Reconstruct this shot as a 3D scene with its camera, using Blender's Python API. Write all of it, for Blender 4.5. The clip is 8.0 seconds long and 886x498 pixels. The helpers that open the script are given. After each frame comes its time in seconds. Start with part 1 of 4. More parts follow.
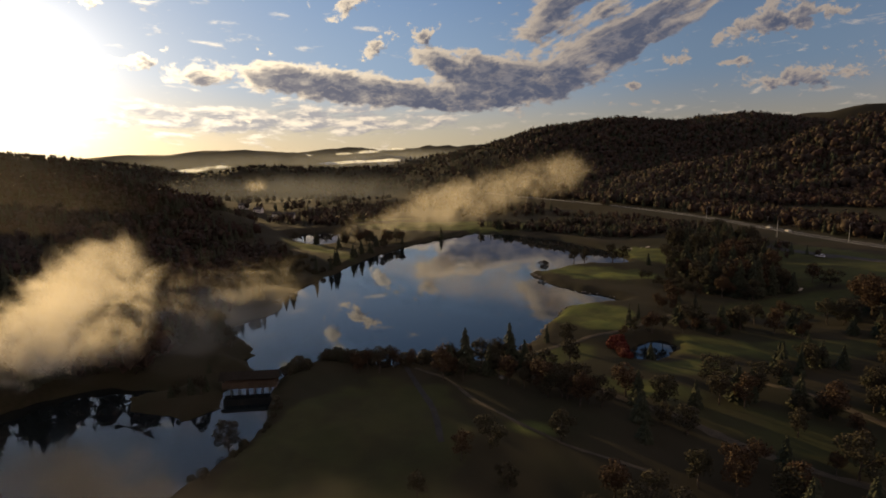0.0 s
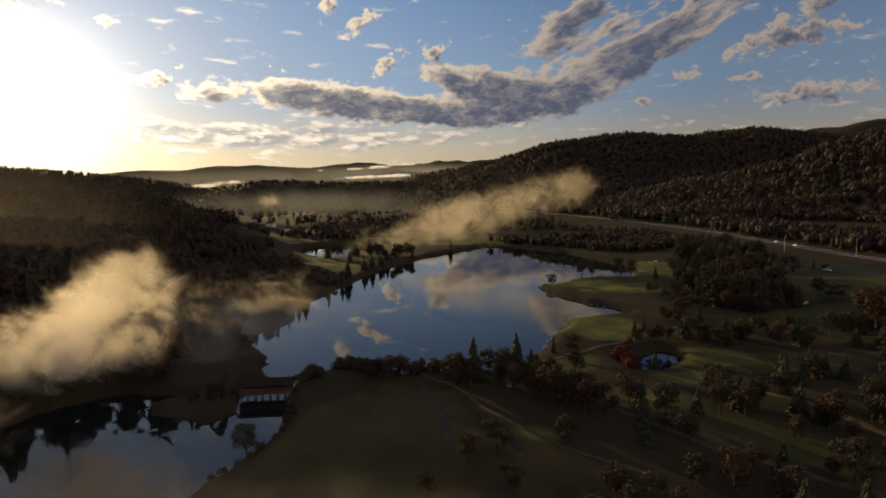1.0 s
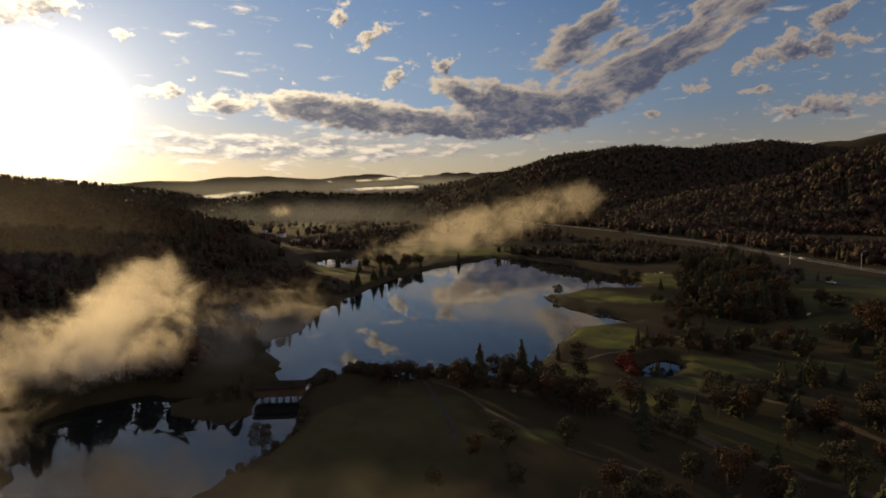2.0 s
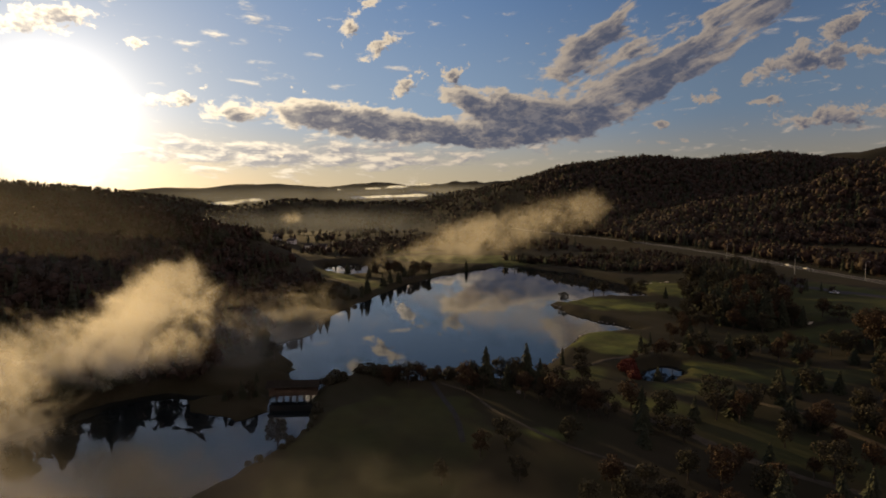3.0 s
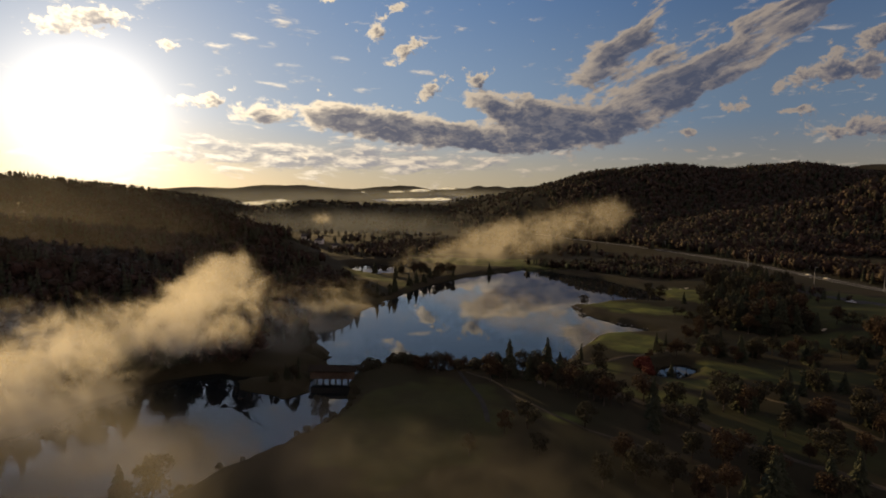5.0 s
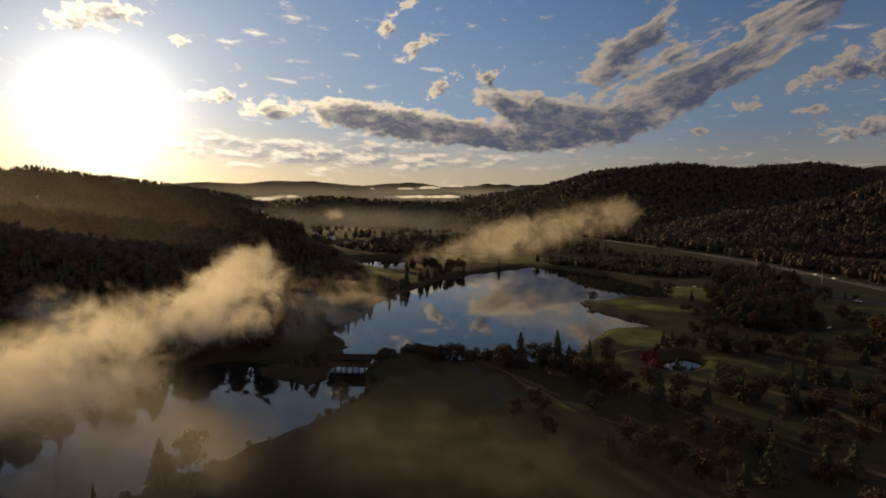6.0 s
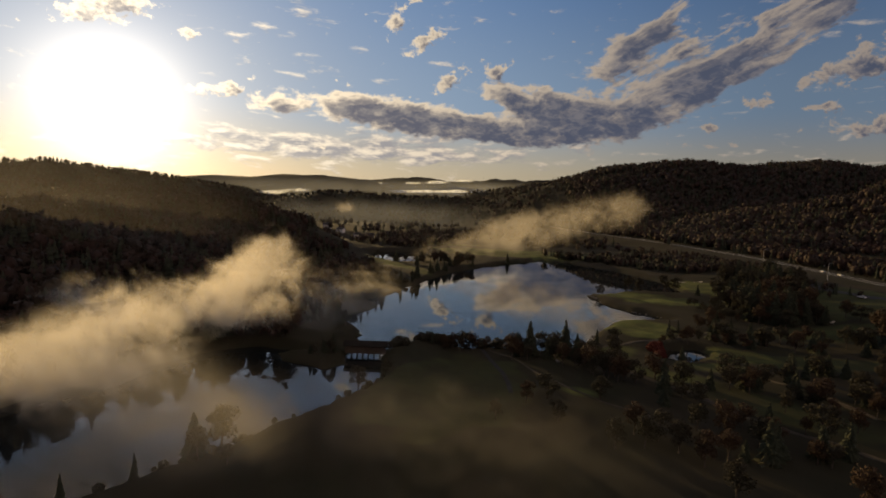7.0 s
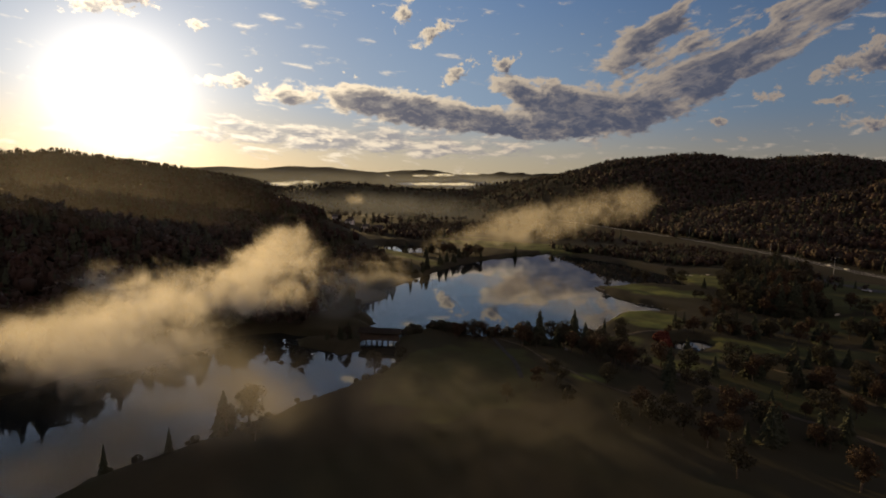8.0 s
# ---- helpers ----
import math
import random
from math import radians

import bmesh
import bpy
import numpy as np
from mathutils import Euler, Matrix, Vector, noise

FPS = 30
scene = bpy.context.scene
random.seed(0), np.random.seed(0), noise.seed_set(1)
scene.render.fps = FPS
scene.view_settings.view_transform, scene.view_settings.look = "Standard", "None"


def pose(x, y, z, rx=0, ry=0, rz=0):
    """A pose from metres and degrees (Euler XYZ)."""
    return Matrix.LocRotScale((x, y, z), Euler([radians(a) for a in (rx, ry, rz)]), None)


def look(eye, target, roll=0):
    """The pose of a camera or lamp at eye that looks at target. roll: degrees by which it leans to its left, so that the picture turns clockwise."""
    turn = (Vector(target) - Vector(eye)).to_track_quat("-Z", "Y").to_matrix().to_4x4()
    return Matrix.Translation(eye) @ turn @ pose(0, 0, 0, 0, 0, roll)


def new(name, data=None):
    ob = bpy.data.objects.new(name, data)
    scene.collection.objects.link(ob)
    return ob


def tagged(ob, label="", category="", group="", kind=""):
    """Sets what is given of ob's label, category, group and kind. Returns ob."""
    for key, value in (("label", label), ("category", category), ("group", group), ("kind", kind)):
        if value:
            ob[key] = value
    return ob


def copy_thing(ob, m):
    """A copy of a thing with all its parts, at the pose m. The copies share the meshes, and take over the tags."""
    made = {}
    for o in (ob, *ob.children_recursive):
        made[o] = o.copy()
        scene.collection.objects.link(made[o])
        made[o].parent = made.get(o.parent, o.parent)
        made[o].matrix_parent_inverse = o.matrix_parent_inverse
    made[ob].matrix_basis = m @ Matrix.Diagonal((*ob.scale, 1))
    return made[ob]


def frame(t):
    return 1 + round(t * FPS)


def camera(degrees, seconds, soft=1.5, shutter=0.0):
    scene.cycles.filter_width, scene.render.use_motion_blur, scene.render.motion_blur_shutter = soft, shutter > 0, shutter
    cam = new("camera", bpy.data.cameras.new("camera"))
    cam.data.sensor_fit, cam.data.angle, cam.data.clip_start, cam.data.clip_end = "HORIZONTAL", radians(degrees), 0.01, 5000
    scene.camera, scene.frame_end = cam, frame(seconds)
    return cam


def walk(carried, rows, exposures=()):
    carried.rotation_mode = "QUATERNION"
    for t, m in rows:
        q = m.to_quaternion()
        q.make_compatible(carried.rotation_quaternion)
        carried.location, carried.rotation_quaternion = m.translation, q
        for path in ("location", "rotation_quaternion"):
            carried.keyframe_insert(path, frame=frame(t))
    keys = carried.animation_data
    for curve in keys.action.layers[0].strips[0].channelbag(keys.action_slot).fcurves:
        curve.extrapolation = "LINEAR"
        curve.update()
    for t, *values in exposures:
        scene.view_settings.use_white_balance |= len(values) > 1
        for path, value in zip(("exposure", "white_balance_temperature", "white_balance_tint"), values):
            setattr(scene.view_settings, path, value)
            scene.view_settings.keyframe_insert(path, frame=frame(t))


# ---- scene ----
cam = camera(76.7, 8.0, 1.8)

PATH = [
    (0, (2.161, 5.854, 59.993), (2.141, 7.832, 59.699), -1.0),
    (0.5, (2.345, 3.054, 59.97), (2.309, 5.036, 59.703), -1.1),
    (1, (2.445, 0.068, 59.981), (2.391, 2.052, 59.74), -1.0),
    (1.5, (2.563, -3.028, 59.97), (2.494, -1.041, 59.751), -0.9),
    (3, (2.63, -13.137, 59.895), (2.52, -11.148, 59.726), -0.3),
    (3.5, (2.39, -16.706, 59.846), (2.264, -14.716, 59.686), -0.1),
    (4, (1.879, -20.476, 59.753), (1.733, -18.488, 59.597), 0.3),
    (4.5, (1.413, -24.308, 59.555), (1.246, -22.321, 59.402), 0.6),
    (6, (-0.648, -35.548, 58.863), (-0.862, -33.566, 58.699), 1.4),
    (6.5, (-1.319, -39.041, 58.457), (-1.544, -37.061, 58.284), 1.7),
    (7, (-2.193, -42.671, 58.161), (-2.43, -40.693, 57.978), 1.9),
    (7.5, (-2.965, -45.781, 57.959), (-3.213, -43.806, 57.764), 2.1),
    (8, (-3.698, -49.032, 57.807), (-3.956, -47.06, 57.598), 2.2),
]
walk(cam, [(t, look(eye, target, roll)) for t, eye, target, roll in PATH], [(0, 1.15, 7000, 12), (2, 1.0, 7000, 12), (4, 0.9, 7000, 12), (8, 0.85, 7000, 12)])

# ---- world, sun ----
SUN_BEARING, SUN_RISE = -37.4, 7.2        # degrees from +y to the right, degrees up
sun_dir = Vector((math.sin(radians(SUN_BEARING)) * math.cos(radians(SUN_RISE)),
                  math.cos(radians(SUN_BEARING)) * math.cos(radians(SUN_RISE)), math.sin(radians(SUN_RISE))))
scene.cycles.transparent_max_bounces = 96

sun_data = bpy.data.lights.new("sun", "SUN")
sun_data.energy, sun_data.angle, sun_data.color = 2.8, radians(0.6), (1.0, 0.70, 0.32)
sun = new("sun", sun_data)
sun.matrix_world = look((0, 0, 300), Vector((0, 0, 300)) - sun_dir)


class Sum:
    """A value in a node tree, with arithmetic."""
    tree = None

    def __init__(self, socket):
        self.s = socket

    @staticmethod
    def op(kind, *args, clamp=False):
        n = Sum.tree.nodes.new("ShaderNodeMath")
        n.operation, n.use_clamp = kind, clamp
        for k, a in enumerate(args):
            if isinstance(a, Sum):
                Sum.tree.links.new(a.s, n.inputs[k])
            else:
                n.inputs[k].default_value = a
        return Sum(n.outputs[0])

    def __add__(self, o): return Sum.op("ADD", self, o)
    def __radd__(self, o): return Sum.op("ADD", o, self)
    def __sub__(self, o): return Sum.op("SUBTRACT", self, o)
    def __rsub__(self, o): return Sum.op("SUBTRACT", o, self)
    def __mul__(self, o): return Sum.op("MULTIPLY", self, o)
    def __rmul__(self, o): return Sum.op("MULTIPLY", o, self)
    def __truediv__(self, o): return Sum.op("DIVIDE", self, o)
    def power(self, o): return Sum.op("POWER", self, o)
    def most(self, o): return Sum.op("MAXIMUM", self, o)
    def least(self, o): return Sum.op("MINIMUM", self, o)
    def unit(self): return Sum.op("ADD", self, 0.0, clamp=True)
    def exp(self): return Sum.op("EXPONENT", self)

    def step(self, a, b):
        n = Sum.tree.nodes.new("ShaderNodeMapRange")
        n.interpolation_type = "SMOOTHSTEP"
        Sum.tree.links.new(self.s, n.inputs[0])
        n.inputs[1].default_value, n.inputs[2].default_value = a, b
        return Sum(n.outputs[0])


def joined(x, y, z):
    n = Sum.tree.nodes.new("ShaderNodeCombineXYZ")
    for k, a in enumerate((x, y, z)):
        if isinstance(a, Sum):
            Sum.tree.links.new(a.s, n.inputs[k])
        else:
            n.inputs[k].default_value = a
    return n.outputs[0]


def fractal(vector, scale, detail=5.0, rough=0.55, warp=0.0):
    n = Sum.tree.nodes.new("ShaderNodeTexNoise")
    Sum.tree.links.new(vector, n.inputs["Vector"])
    n.inputs["Scale"].default_value, n.inputs["Detail"].default_value = scale, detail
    n.inputs["Roughness"].default_value, n.inputs["Distortion"].default_value = rough, warp
    return Sum(n.outputs[0])


def blend(fac, a, b):
    """Colour a where fac is 0 and b where it is 1."""
    n = Sum.tree.nodes.new("ShaderNodeMix")
    n.data_type = "RGBA"
    for k, v in ((0, fac), (6, a), (7, b)):
        if isinstance(v, Sum):
            Sum.tree.links.new(v.s, n.inputs[k])
        elif isinstance(v, (int, float)):
            n.inputs[k].default_value = v
        elif isinstance(v, tuple):
            n.inputs[k].default_value = (*v, 1.0)
        else:
            Sum.tree.links.new(v, n.inputs[k])
    return n.outputs[2]


# clouds: bearing, height, half length, half thickness (degrees), lean (degrees), weight
CLOUD_BANKS = [
    (-23.6, 8.3, 3.0, 1.0, -2, 0.9), (-15.3, 8.2, 5.4, 1.6, -5, 1.25), (-7.4, 7.5, 5.6, 1.5, -8, 1.3), (0.6, 6.6, 6.0, 1.2, -6, 1.3),
    (-0.8, 10.1, 2.8, 1.3, -25, 0.85), (3.9, 9.0, 4.2, 1.7, -12, 1.1), (9.9, 7.8, 5.0, 1.5, -4, 1.2), (15.0, 11.0, 6.6, 2.1, 18, 1.0),
    (21.5, 13.6, 6.6, 1.7, 32, 1.05), (26.3, 16.6, 5.5, 1.5, 36, 1.0), (9.4, 13.4, 3.6, 2.3, 35, 0.76), (12.8, 16.0, 5.0, 1.2, 38, 0.68), (16.8, 14.8, 4.6, 1.4, 25, 0.72),
]
CLOUD_PUFFS = [
    (-12.4, 16.7, 1.1, 1.1, 0, 1.0), (-10.2, 18.7, 1.1, 0.6, 35, 0.85), (-9.5, 15.0, 2.5, 0.85, 35, 1.0), (-6.6, 11.4, 1.9, 0.85, 38, 0.95),
    (-2.1, 12.2, 1.2, 1.4, 30, 0.85), (-28.5, 9.3, 3.4, 0.8, 8, 0.95), (-37.9, 14.8, 3.3, 1.15, 14, 1.3), (-31.1, 13.8, 1.5, 0.5, 10, 0.7),
    (30.3, 11.3, 4.2, 1.0, 10, 0.9), (31.6, 13.9, 3.5, 1.0, 25, 0.8), (30.8, 6.8, 4.6, 1.2, 0, 0.85), (18.1, 7.1, 1.5, 0.45, 3, 0.9),
    (26.5, 8.6, 1.8, 0.4, 4, 0.8), (21.7, 9.3, 1.4, 0.6, 10, 0.7), (18.6, 5.5, 3.8, 0.4, 0, 0.6), (27.2, 11.4, 2.4, 1.0, 10, 0.65), (-16.6, 19.2, 1.6, 0.6, 0, 0.8), (40.0, 9.0, 5.0, 1.5, 10, 0.9),
]


def bank_mass(u, v, banks):
    total = None
    for b, h, ln, th, lean, weight in banks:
        c, s = math.cos(radians(lean)), math.sin(radians(lean))
        p = (u - b) * (c / ln) + (v - h) * (s / ln)
        q = (v - h) * (c / th) - (u - b) * (s / th)
        g = ((p * p + q * q) * -1.0).exp() * weight
        total = g if total is None else total + g
    return total


def make_world():
    world = bpy.data.worlds.new("world")
    world.use_nodes = True
    Sum.tree = tree = world.node_tree
    out = tree.nodes["Background"]
    sky = tree.nodes.new("ShaderNodeTexSky")
    sky.sky_type, sky.sun_disc = "NISHITA", False
    sky.sun_elevation, sky.sun_rotation = radians(SUN_RISE), radians(SUN_BEARING)
    sky.altitude, sky.air_density, sky.dust_density, sky.ozone_density = 300, 1.0, 1.0, 3.0
    coords = tree.nodes.new("ShaderNodeTexCoord")
    parts = tree.nodes.new("ShaderNodeSeparateXYZ")
    tree.links.new(coords.outputs["Generated"], parts.inputs[0])
    x, y, z = (Sum(s) for s in parts.outputs)
    u = Sum.op("ARCTAN2", x, y) * (180 / math.pi)
    v = Sum.op("ARCSINE", z) * (180 / math.pi)
    near = (x * sun_dir.x + y * sun_dir.y + z * sun_dir.z).most(0.0)

    def cover(du, dv):
        uu, vv = u + du, v + dv
        # billows in degrees; a leaning grain for the streaks; fine fleece
        billow = fractal(joined(uu, vv * 1.7, 3.0), 0.46, 9.0, 0.60, 0.25)
        grain = fractal(joined(uu * 0.75 + vv * 0.45, vv * 2.4 - uu * 1.15, 1.0), 0.20, 7.0, 0.6, 0.3)
        lean = u.step(4.0, 14.0) * v.step(7.0, 11.0)
        rough = (billow - 0.5) * (1.0 - lean * 0.6) + (grain - 0.5) * lean * 1.5
        mass = bank_mass(uu, vv, CLOUD_BANKS).least(1.1)
        puff = bank_mass(uu, vv, CLOUD_PUFFS).least(1.0)
        fleece = fractal(joined(uu, vv * 1.3, 7.0), 0.75, 8.0, 0.62, 0.3) - 0.5
        high = v.step(19.0, 30.0) * 0.22
        body = (mass * 1.0 + high + rough * 2.0 - 0.46).most(puff * 0.9 + fleece * 2.6 - 0.42)
        return body

    body = cover(0.0, 0.0)
    lit = cover(-0.55, 0.50)                          # the mass on the sun's side, above
    low = ((((v - 4.4) / 1.5) * ((v - 4.4) / 1.5) + ((u + 18.0) / 14.0) * ((u + 18.0) / 14.0)) * -1.0).exp() * 0.95
    wide = ((((v - 4.0) / 2.2) * ((v - 4.0) / 2.2)) * -1.0).exp() * 0.16
    veil = fractal(joined(u * 0.62, v * 2.0, 9.0), 0.50, 8.0, 0.60, 0.3)
    thin = low + wide + (veil - 0.5) * 3.0 - 0.34
    thin_lit = thin - (fractal(joined(u * 0.62 - 0.25, v * 2.0 + 0.8, 9.0), 0.50, 8.0, 0.60, 0.3) - 0.5) * 3.0 - low - wide + 0.34
    solid = body.step(-0.03, 0.27)
    thick = body.step(0.02, 0.80)
    shade = ((lit - body) * 1.9 + 0.42).unit()
    dark = (thick * 0.95 + shade * 0.80 - 0.16).step(0.0, 1.0)
    warm = near.power(7.0)
    bright = blend(warm, (0.165, 0.145, 0.132), (0.72, 0.62, 0.46))
    lumps = fractal(joined(u * 0.9 + v * 0.2, v * 1.7, 5.0), 0.75, 7.0, 0.62, 0.4)
    base = blend(warm, (0.036, 0.045, 0.072), (0.070, 0.073, 0.096))
    base = blend((lumps.step(0.42, 0.68) * 0.8).unit(), base, blend(warm, (0.088, 0.088, 0.104), (0.19, 0.18, 0.17)))
    cloud = blend(dark, bright, base)
    air = blend(v.step(2.0, 9.0), (0.26, 0.225, 0.17), (0.125, 0.185, 0.275))
    air = blend(v.step(8.0, 23.0), air, blend(near.power(5.0), (0.046, 0.104, 0.235), (0.085, 0.155, 0.275)))
    air = blend(v.step(20.0, 45.0), air, (0.155, 0.150, 0.175))
    scaled = tree.nodes.new("ShaderNodeVectorMath")
    scaled.operation = "SCALE"
    tree.links.new(sky.outputs[0], scaled.inputs[0])
    scaled.inputs["Scale"].default_value = 0.05
    clear = blend(0.80, scaled.outputs[0], air)
    away = x * sun_dir.x + y * sun_dir.y + z * sun_dir.z
    rosy = blend(v.step(0.0, 40.0), (0.29, 0.215, 0.205), (0.155, 0.142, 0.168))
    clear = blend(near.step(0.45, 0.95), blend(0.42, clear, (0.0, 0.004, 0.012)), clear)
    clear = blend(away.step(0.35, -0.45), clear, rosy)
    veiled = blend(thin.step(-0.08, 0.55) * 0.9, clear, blend((thin_lit * 1.7 + 0.40).unit(), blend(warm, (0.11, 0.11, 0.135), (0.20, 0.205, 0.215)), blend(warm, (0.28, 0.24, 0.20), (0.66, 0.59, 0.47))))
    withcloud = blend(solid * v.step(2.0, 4.5), veiled, cloud)
    # the bright air round the sun
    glow = near.power(400.0) * 0.7 + near.power(150.0) * 0.17 + near.power(45.0) * 0.115 + near.power(12.0) * 0.05
    tint = blend(near.power(40.0), (1.0, 0.88, 0.72), (1.0, 0.94, 0.84))
    halo = tree.nodes.new("ShaderNodeVectorMath")
    halo.operation = "SCALE"
    tree.links.new(tint, halo.inputs[0])
    tree.links.new(glow.s, halo.inputs["Scale"])
    total = tree.nodes.new("ShaderNodeVectorMath")
    tree.links.new(withcloud, total.inputs[0])
    tree.links.new(halo.outputs[0], total.inputs[1])
    tree.links.new(total.outputs[0], out.inputs["Color"])
    out.inputs["Strength"].default_value = 1.0
    scene.world = world


make_world()


# ---- materials ----
def material(name, rough=0.8, metal=0.0):
    mat = bpy.data.materials.new(name)
    mat.use_nodes = True
    Sum.tree = mat.node_tree
    shader = mat.node_tree.nodes["Principled BSDF"]
    shader.inputs["Roughness"].default_value, shader.inputs["Metallic"].default_value = rough, metal
    return mat, mat.node_tree, shader


def place(tree, kind="Object"):
    return tree.nodes.new("ShaderNodeTexCoord").outputs[kind]


def relief(tree, shader, height, strength, distance):
    n = tree.nodes.new("ShaderNodeBump")
    n.inputs["Strength"].default_value, n.inputs["Distance"].default_value = strength, distance
    tree.links.new(height.s, n.inputs["Height"])
    tree.links.new(n.outputs[0], shader.inputs["Normal"])


def ground_material():
    mat, tree, sh = material("turf_and_soil", 0.95)
    sh.inputs["Specular IOR Level"].default_value = 0.05
    p = place(tree)
    turf = tree.nodes.new("ShaderNodeAttribute")
    turf.attribute_name = "turf"
    turf = Sum(turf.outputs["Fac"])
    tree.links.new((1.0 - turf).s, sh.inputs["Diffuse Roughness"])
    wood = tree.nodes.new("ShaderNodeAttribute")
    wood.attribute_name = "wood"
    wood = Sum(wood.outputs["Fac"])
    big, fine = fractal(p, 0.03, 5), fractal(p, 0.9, 6, 0.65)
    rough_grass = blend(big.step(0.35, 0.65), (0.030, 0.030, 0.017), (0.044, 0.036, 0.023))
    # bright mown colour, which also paints the streaks of sunlight on the rough
    mown = blend(fractal(p, 0.15, 4).step(0.4, 0.6), (0.098, 0.125, 0.034), (0.130, 0.150, 0.040))
    floor = blend(fine.step(0.35, 0.65), (0.028, 0.026, 0.015), (0.045, 0.036, 0.022))
    col = blend(turf, rough_grass, mown)
    col = blend(wood, col, floor)
    col = blend((fractal(p, 0.06, 5, 0.6).step(0.42, 0.66) * 0.45 + fine * 0.35).unit(), col, (0.032, 0.030, 0.018))
    tree.links.new(col, sh.inputs["Base Color"])
    relief(tree, sh, fine, 0.35, 0.12)
    return mat


def water_material():
    mat, tree, sh = material("pond_water", 0.012)
    sh.inputs["Base Color"].default_value = (0.008, 0.011, 0.012, 1)
    sh.inputs["IOR"].default_value = 1.33
    p = place(tree)
    relief(tree, sh, fractal(p, 0.35, 3), 0.02, 0.05)
    return mat


def leaf_material(name, a, b, c):
    mat, tree, sh = material(name, 0.8)
    sh.inputs["Specular IOR Level"].default_value = 0.12
    p = place(tree)
    geo = tree.nodes.new("ShaderNodeNewGeometry")
    rnd = Sum(geo.outputs["Random Per Island"])
    info = Sum(tree.nodes.new("ShaderNodeObjectInfo").outputs["Random"])
    col = blend(rnd, a, b)
    col = blend((fractal(p, 0.05, 3).step(0.45, 0.62) * 0.7 + info * 0.3).unit(), col, c)
    tree.links.new(col, sh.inputs["Base Color"])
    return mat


M_ground, M_water = ground_material(), water_material()
M_canopy = leaf_material("woodland_canopy", (0.030, 0.025, 0.018), (0.042, 0.032, 0.023), (0.050, 0.029, 0.022))
M_spruce = leaf_material("spruce_needles", (0.024, 0.030, 0.017), (0.036, 0.042, 0.023), (0.042, 0.040, 0.023))
M_leaf = leaf_material("broad_leaves", (0.030, 0.031, 0.018), (0.043, 0.038, 0.022), (0.048, 0.033, 0.022))


def mist_material(name, lobes, amount, scale, seed, ragged, tone):
    """Fine droplets: mostly clear, scattering light both ways, thinning out towards the rim of its lobes."""
    mat = bpy.data.materials.new(name)
    mat.use_nodes = True
    Sum.tree = tree = mat.node_tree
    tree.nodes.remove(tree.nodes["Principled BSDF"])
    p = place(tree)
    parts = tree.nodes.new("ShaderNodeSeparateXYZ")
    tree.links.new(p, parts.inputs[0])
    x, y, z = (Sum(s) for s in parts.outputs)
    total = None
    for centre, half, weight in lobes:
        a, b, c = ((q - m) / h for q, m, h in zip((x, y, z), centre, half))
        g = ((a * a + b * b + c * c) * -1.6).exp() * weight
        total = g if total is None else total + g
    q = joined(x + seed, y, z * 1.25)
    n = (fractal(q, scale * 0.6, 2.0, 0.5, 1.0) - 0.5) * 0.8 + (fractal(q, scale * 1.6, 7.0, 0.56, 1.6) - 0.5) * 0.95
    dens = (total.least(1.25) - 0.40 + n * ragged).step(0.0, 0.95)
    dens = dens * (dens * 0.6 + 0.4) * total.step(0.20, 0.85)
    alpha = (dens * amount).unit()
    clear, fog = tree.nodes.new("ShaderNodeBsdfTransparent"), tree.nodes.new("ShaderNodeMixShader")
    back, front = tree.nodes.new("ShaderNodeBsdfTranslucent"), tree.nodes.new("ShaderNodeBsdfDiffuse")
    back.inputs[0].default_value = front.inputs[0].default_value = (*tone, 1)
    both = tree.nodes.new("ShaderNodeMixShader")
    both.inputs[0].default_value = 0.25
    tree.links.new(back.outputs[0], both.inputs[1])
    tree.links.new(front.outputs[0], both.inputs[2])
    tree.links.new(alpha.s, fog.inputs[0])
    tree.links.new(clear.outputs[0], fog.inputs[1])
    tree.links.new(both.outputs[0], fog.inputs[2])
    tree.links.new(fog.outputs[0], tree.nodes["Material Output"].inputs["Surface"])
    return mat


# ---- the lie of the land ----
LAKE = [(-48, 156), (-45, 162), (-44, 168), (-40, 173), (-33, 175), (-18, 169), (0, 171), (15, 173), (26, 183), (33, 198), (38, 210), (44, 222), (50, 232),
        (58, 238), (70, 241), (79, 245), (76, 252), (67, 262), (57, 272), (52, 284), (50, 297), (46, 312), (49, 318), (55, 313), (61, 320), (70, 331), (88, 336), (106, 333),
        (113, 346), (111, 380), (106, 412), (90, 452), (58, 489), (28, 507), (-6, 461), (-28, 428), (-44, 395), (-54, 362), (-62, 325),
        (-68, 298), (-76, 272), (-78, 256), (-70, 246), (-70, 236), (-76, 226), (-82, 212), (-80, 203), (-71, 196), (-64, 185), (-61, 180), (-64, 176), (-57, 168), (-58, 156)]
POND = [(-47, 156), (-44, 140), (-43, 124), (-46, 112), (-50, 104), (-56, 90), (-64, 74), (-75, 57), (-82, 44), (-86, 30),
        (-92, 8), (-104, -24), (-152, -24), (-152, 20), (-142, 60), (-130, 90), (-118, 118), (-110, 140), (-99, 153),
        (-84, 152), (-74, 151), (-84, 147), (-79, 140), (-70, 136), (-61, 134), (-56, 140), (-58, 150), (-60, 160)]
FAR_POND = [(-140, 500), (-132, 522), (-105, 540), (-84, 505), (-84, 445), (-98, 434), (-118, 450), (-134, 478)]
SMALL_POND = [(58, 172), (61, 180), (66, 186), (74, 190), (76, 184), (71, 176), (65, 170)]

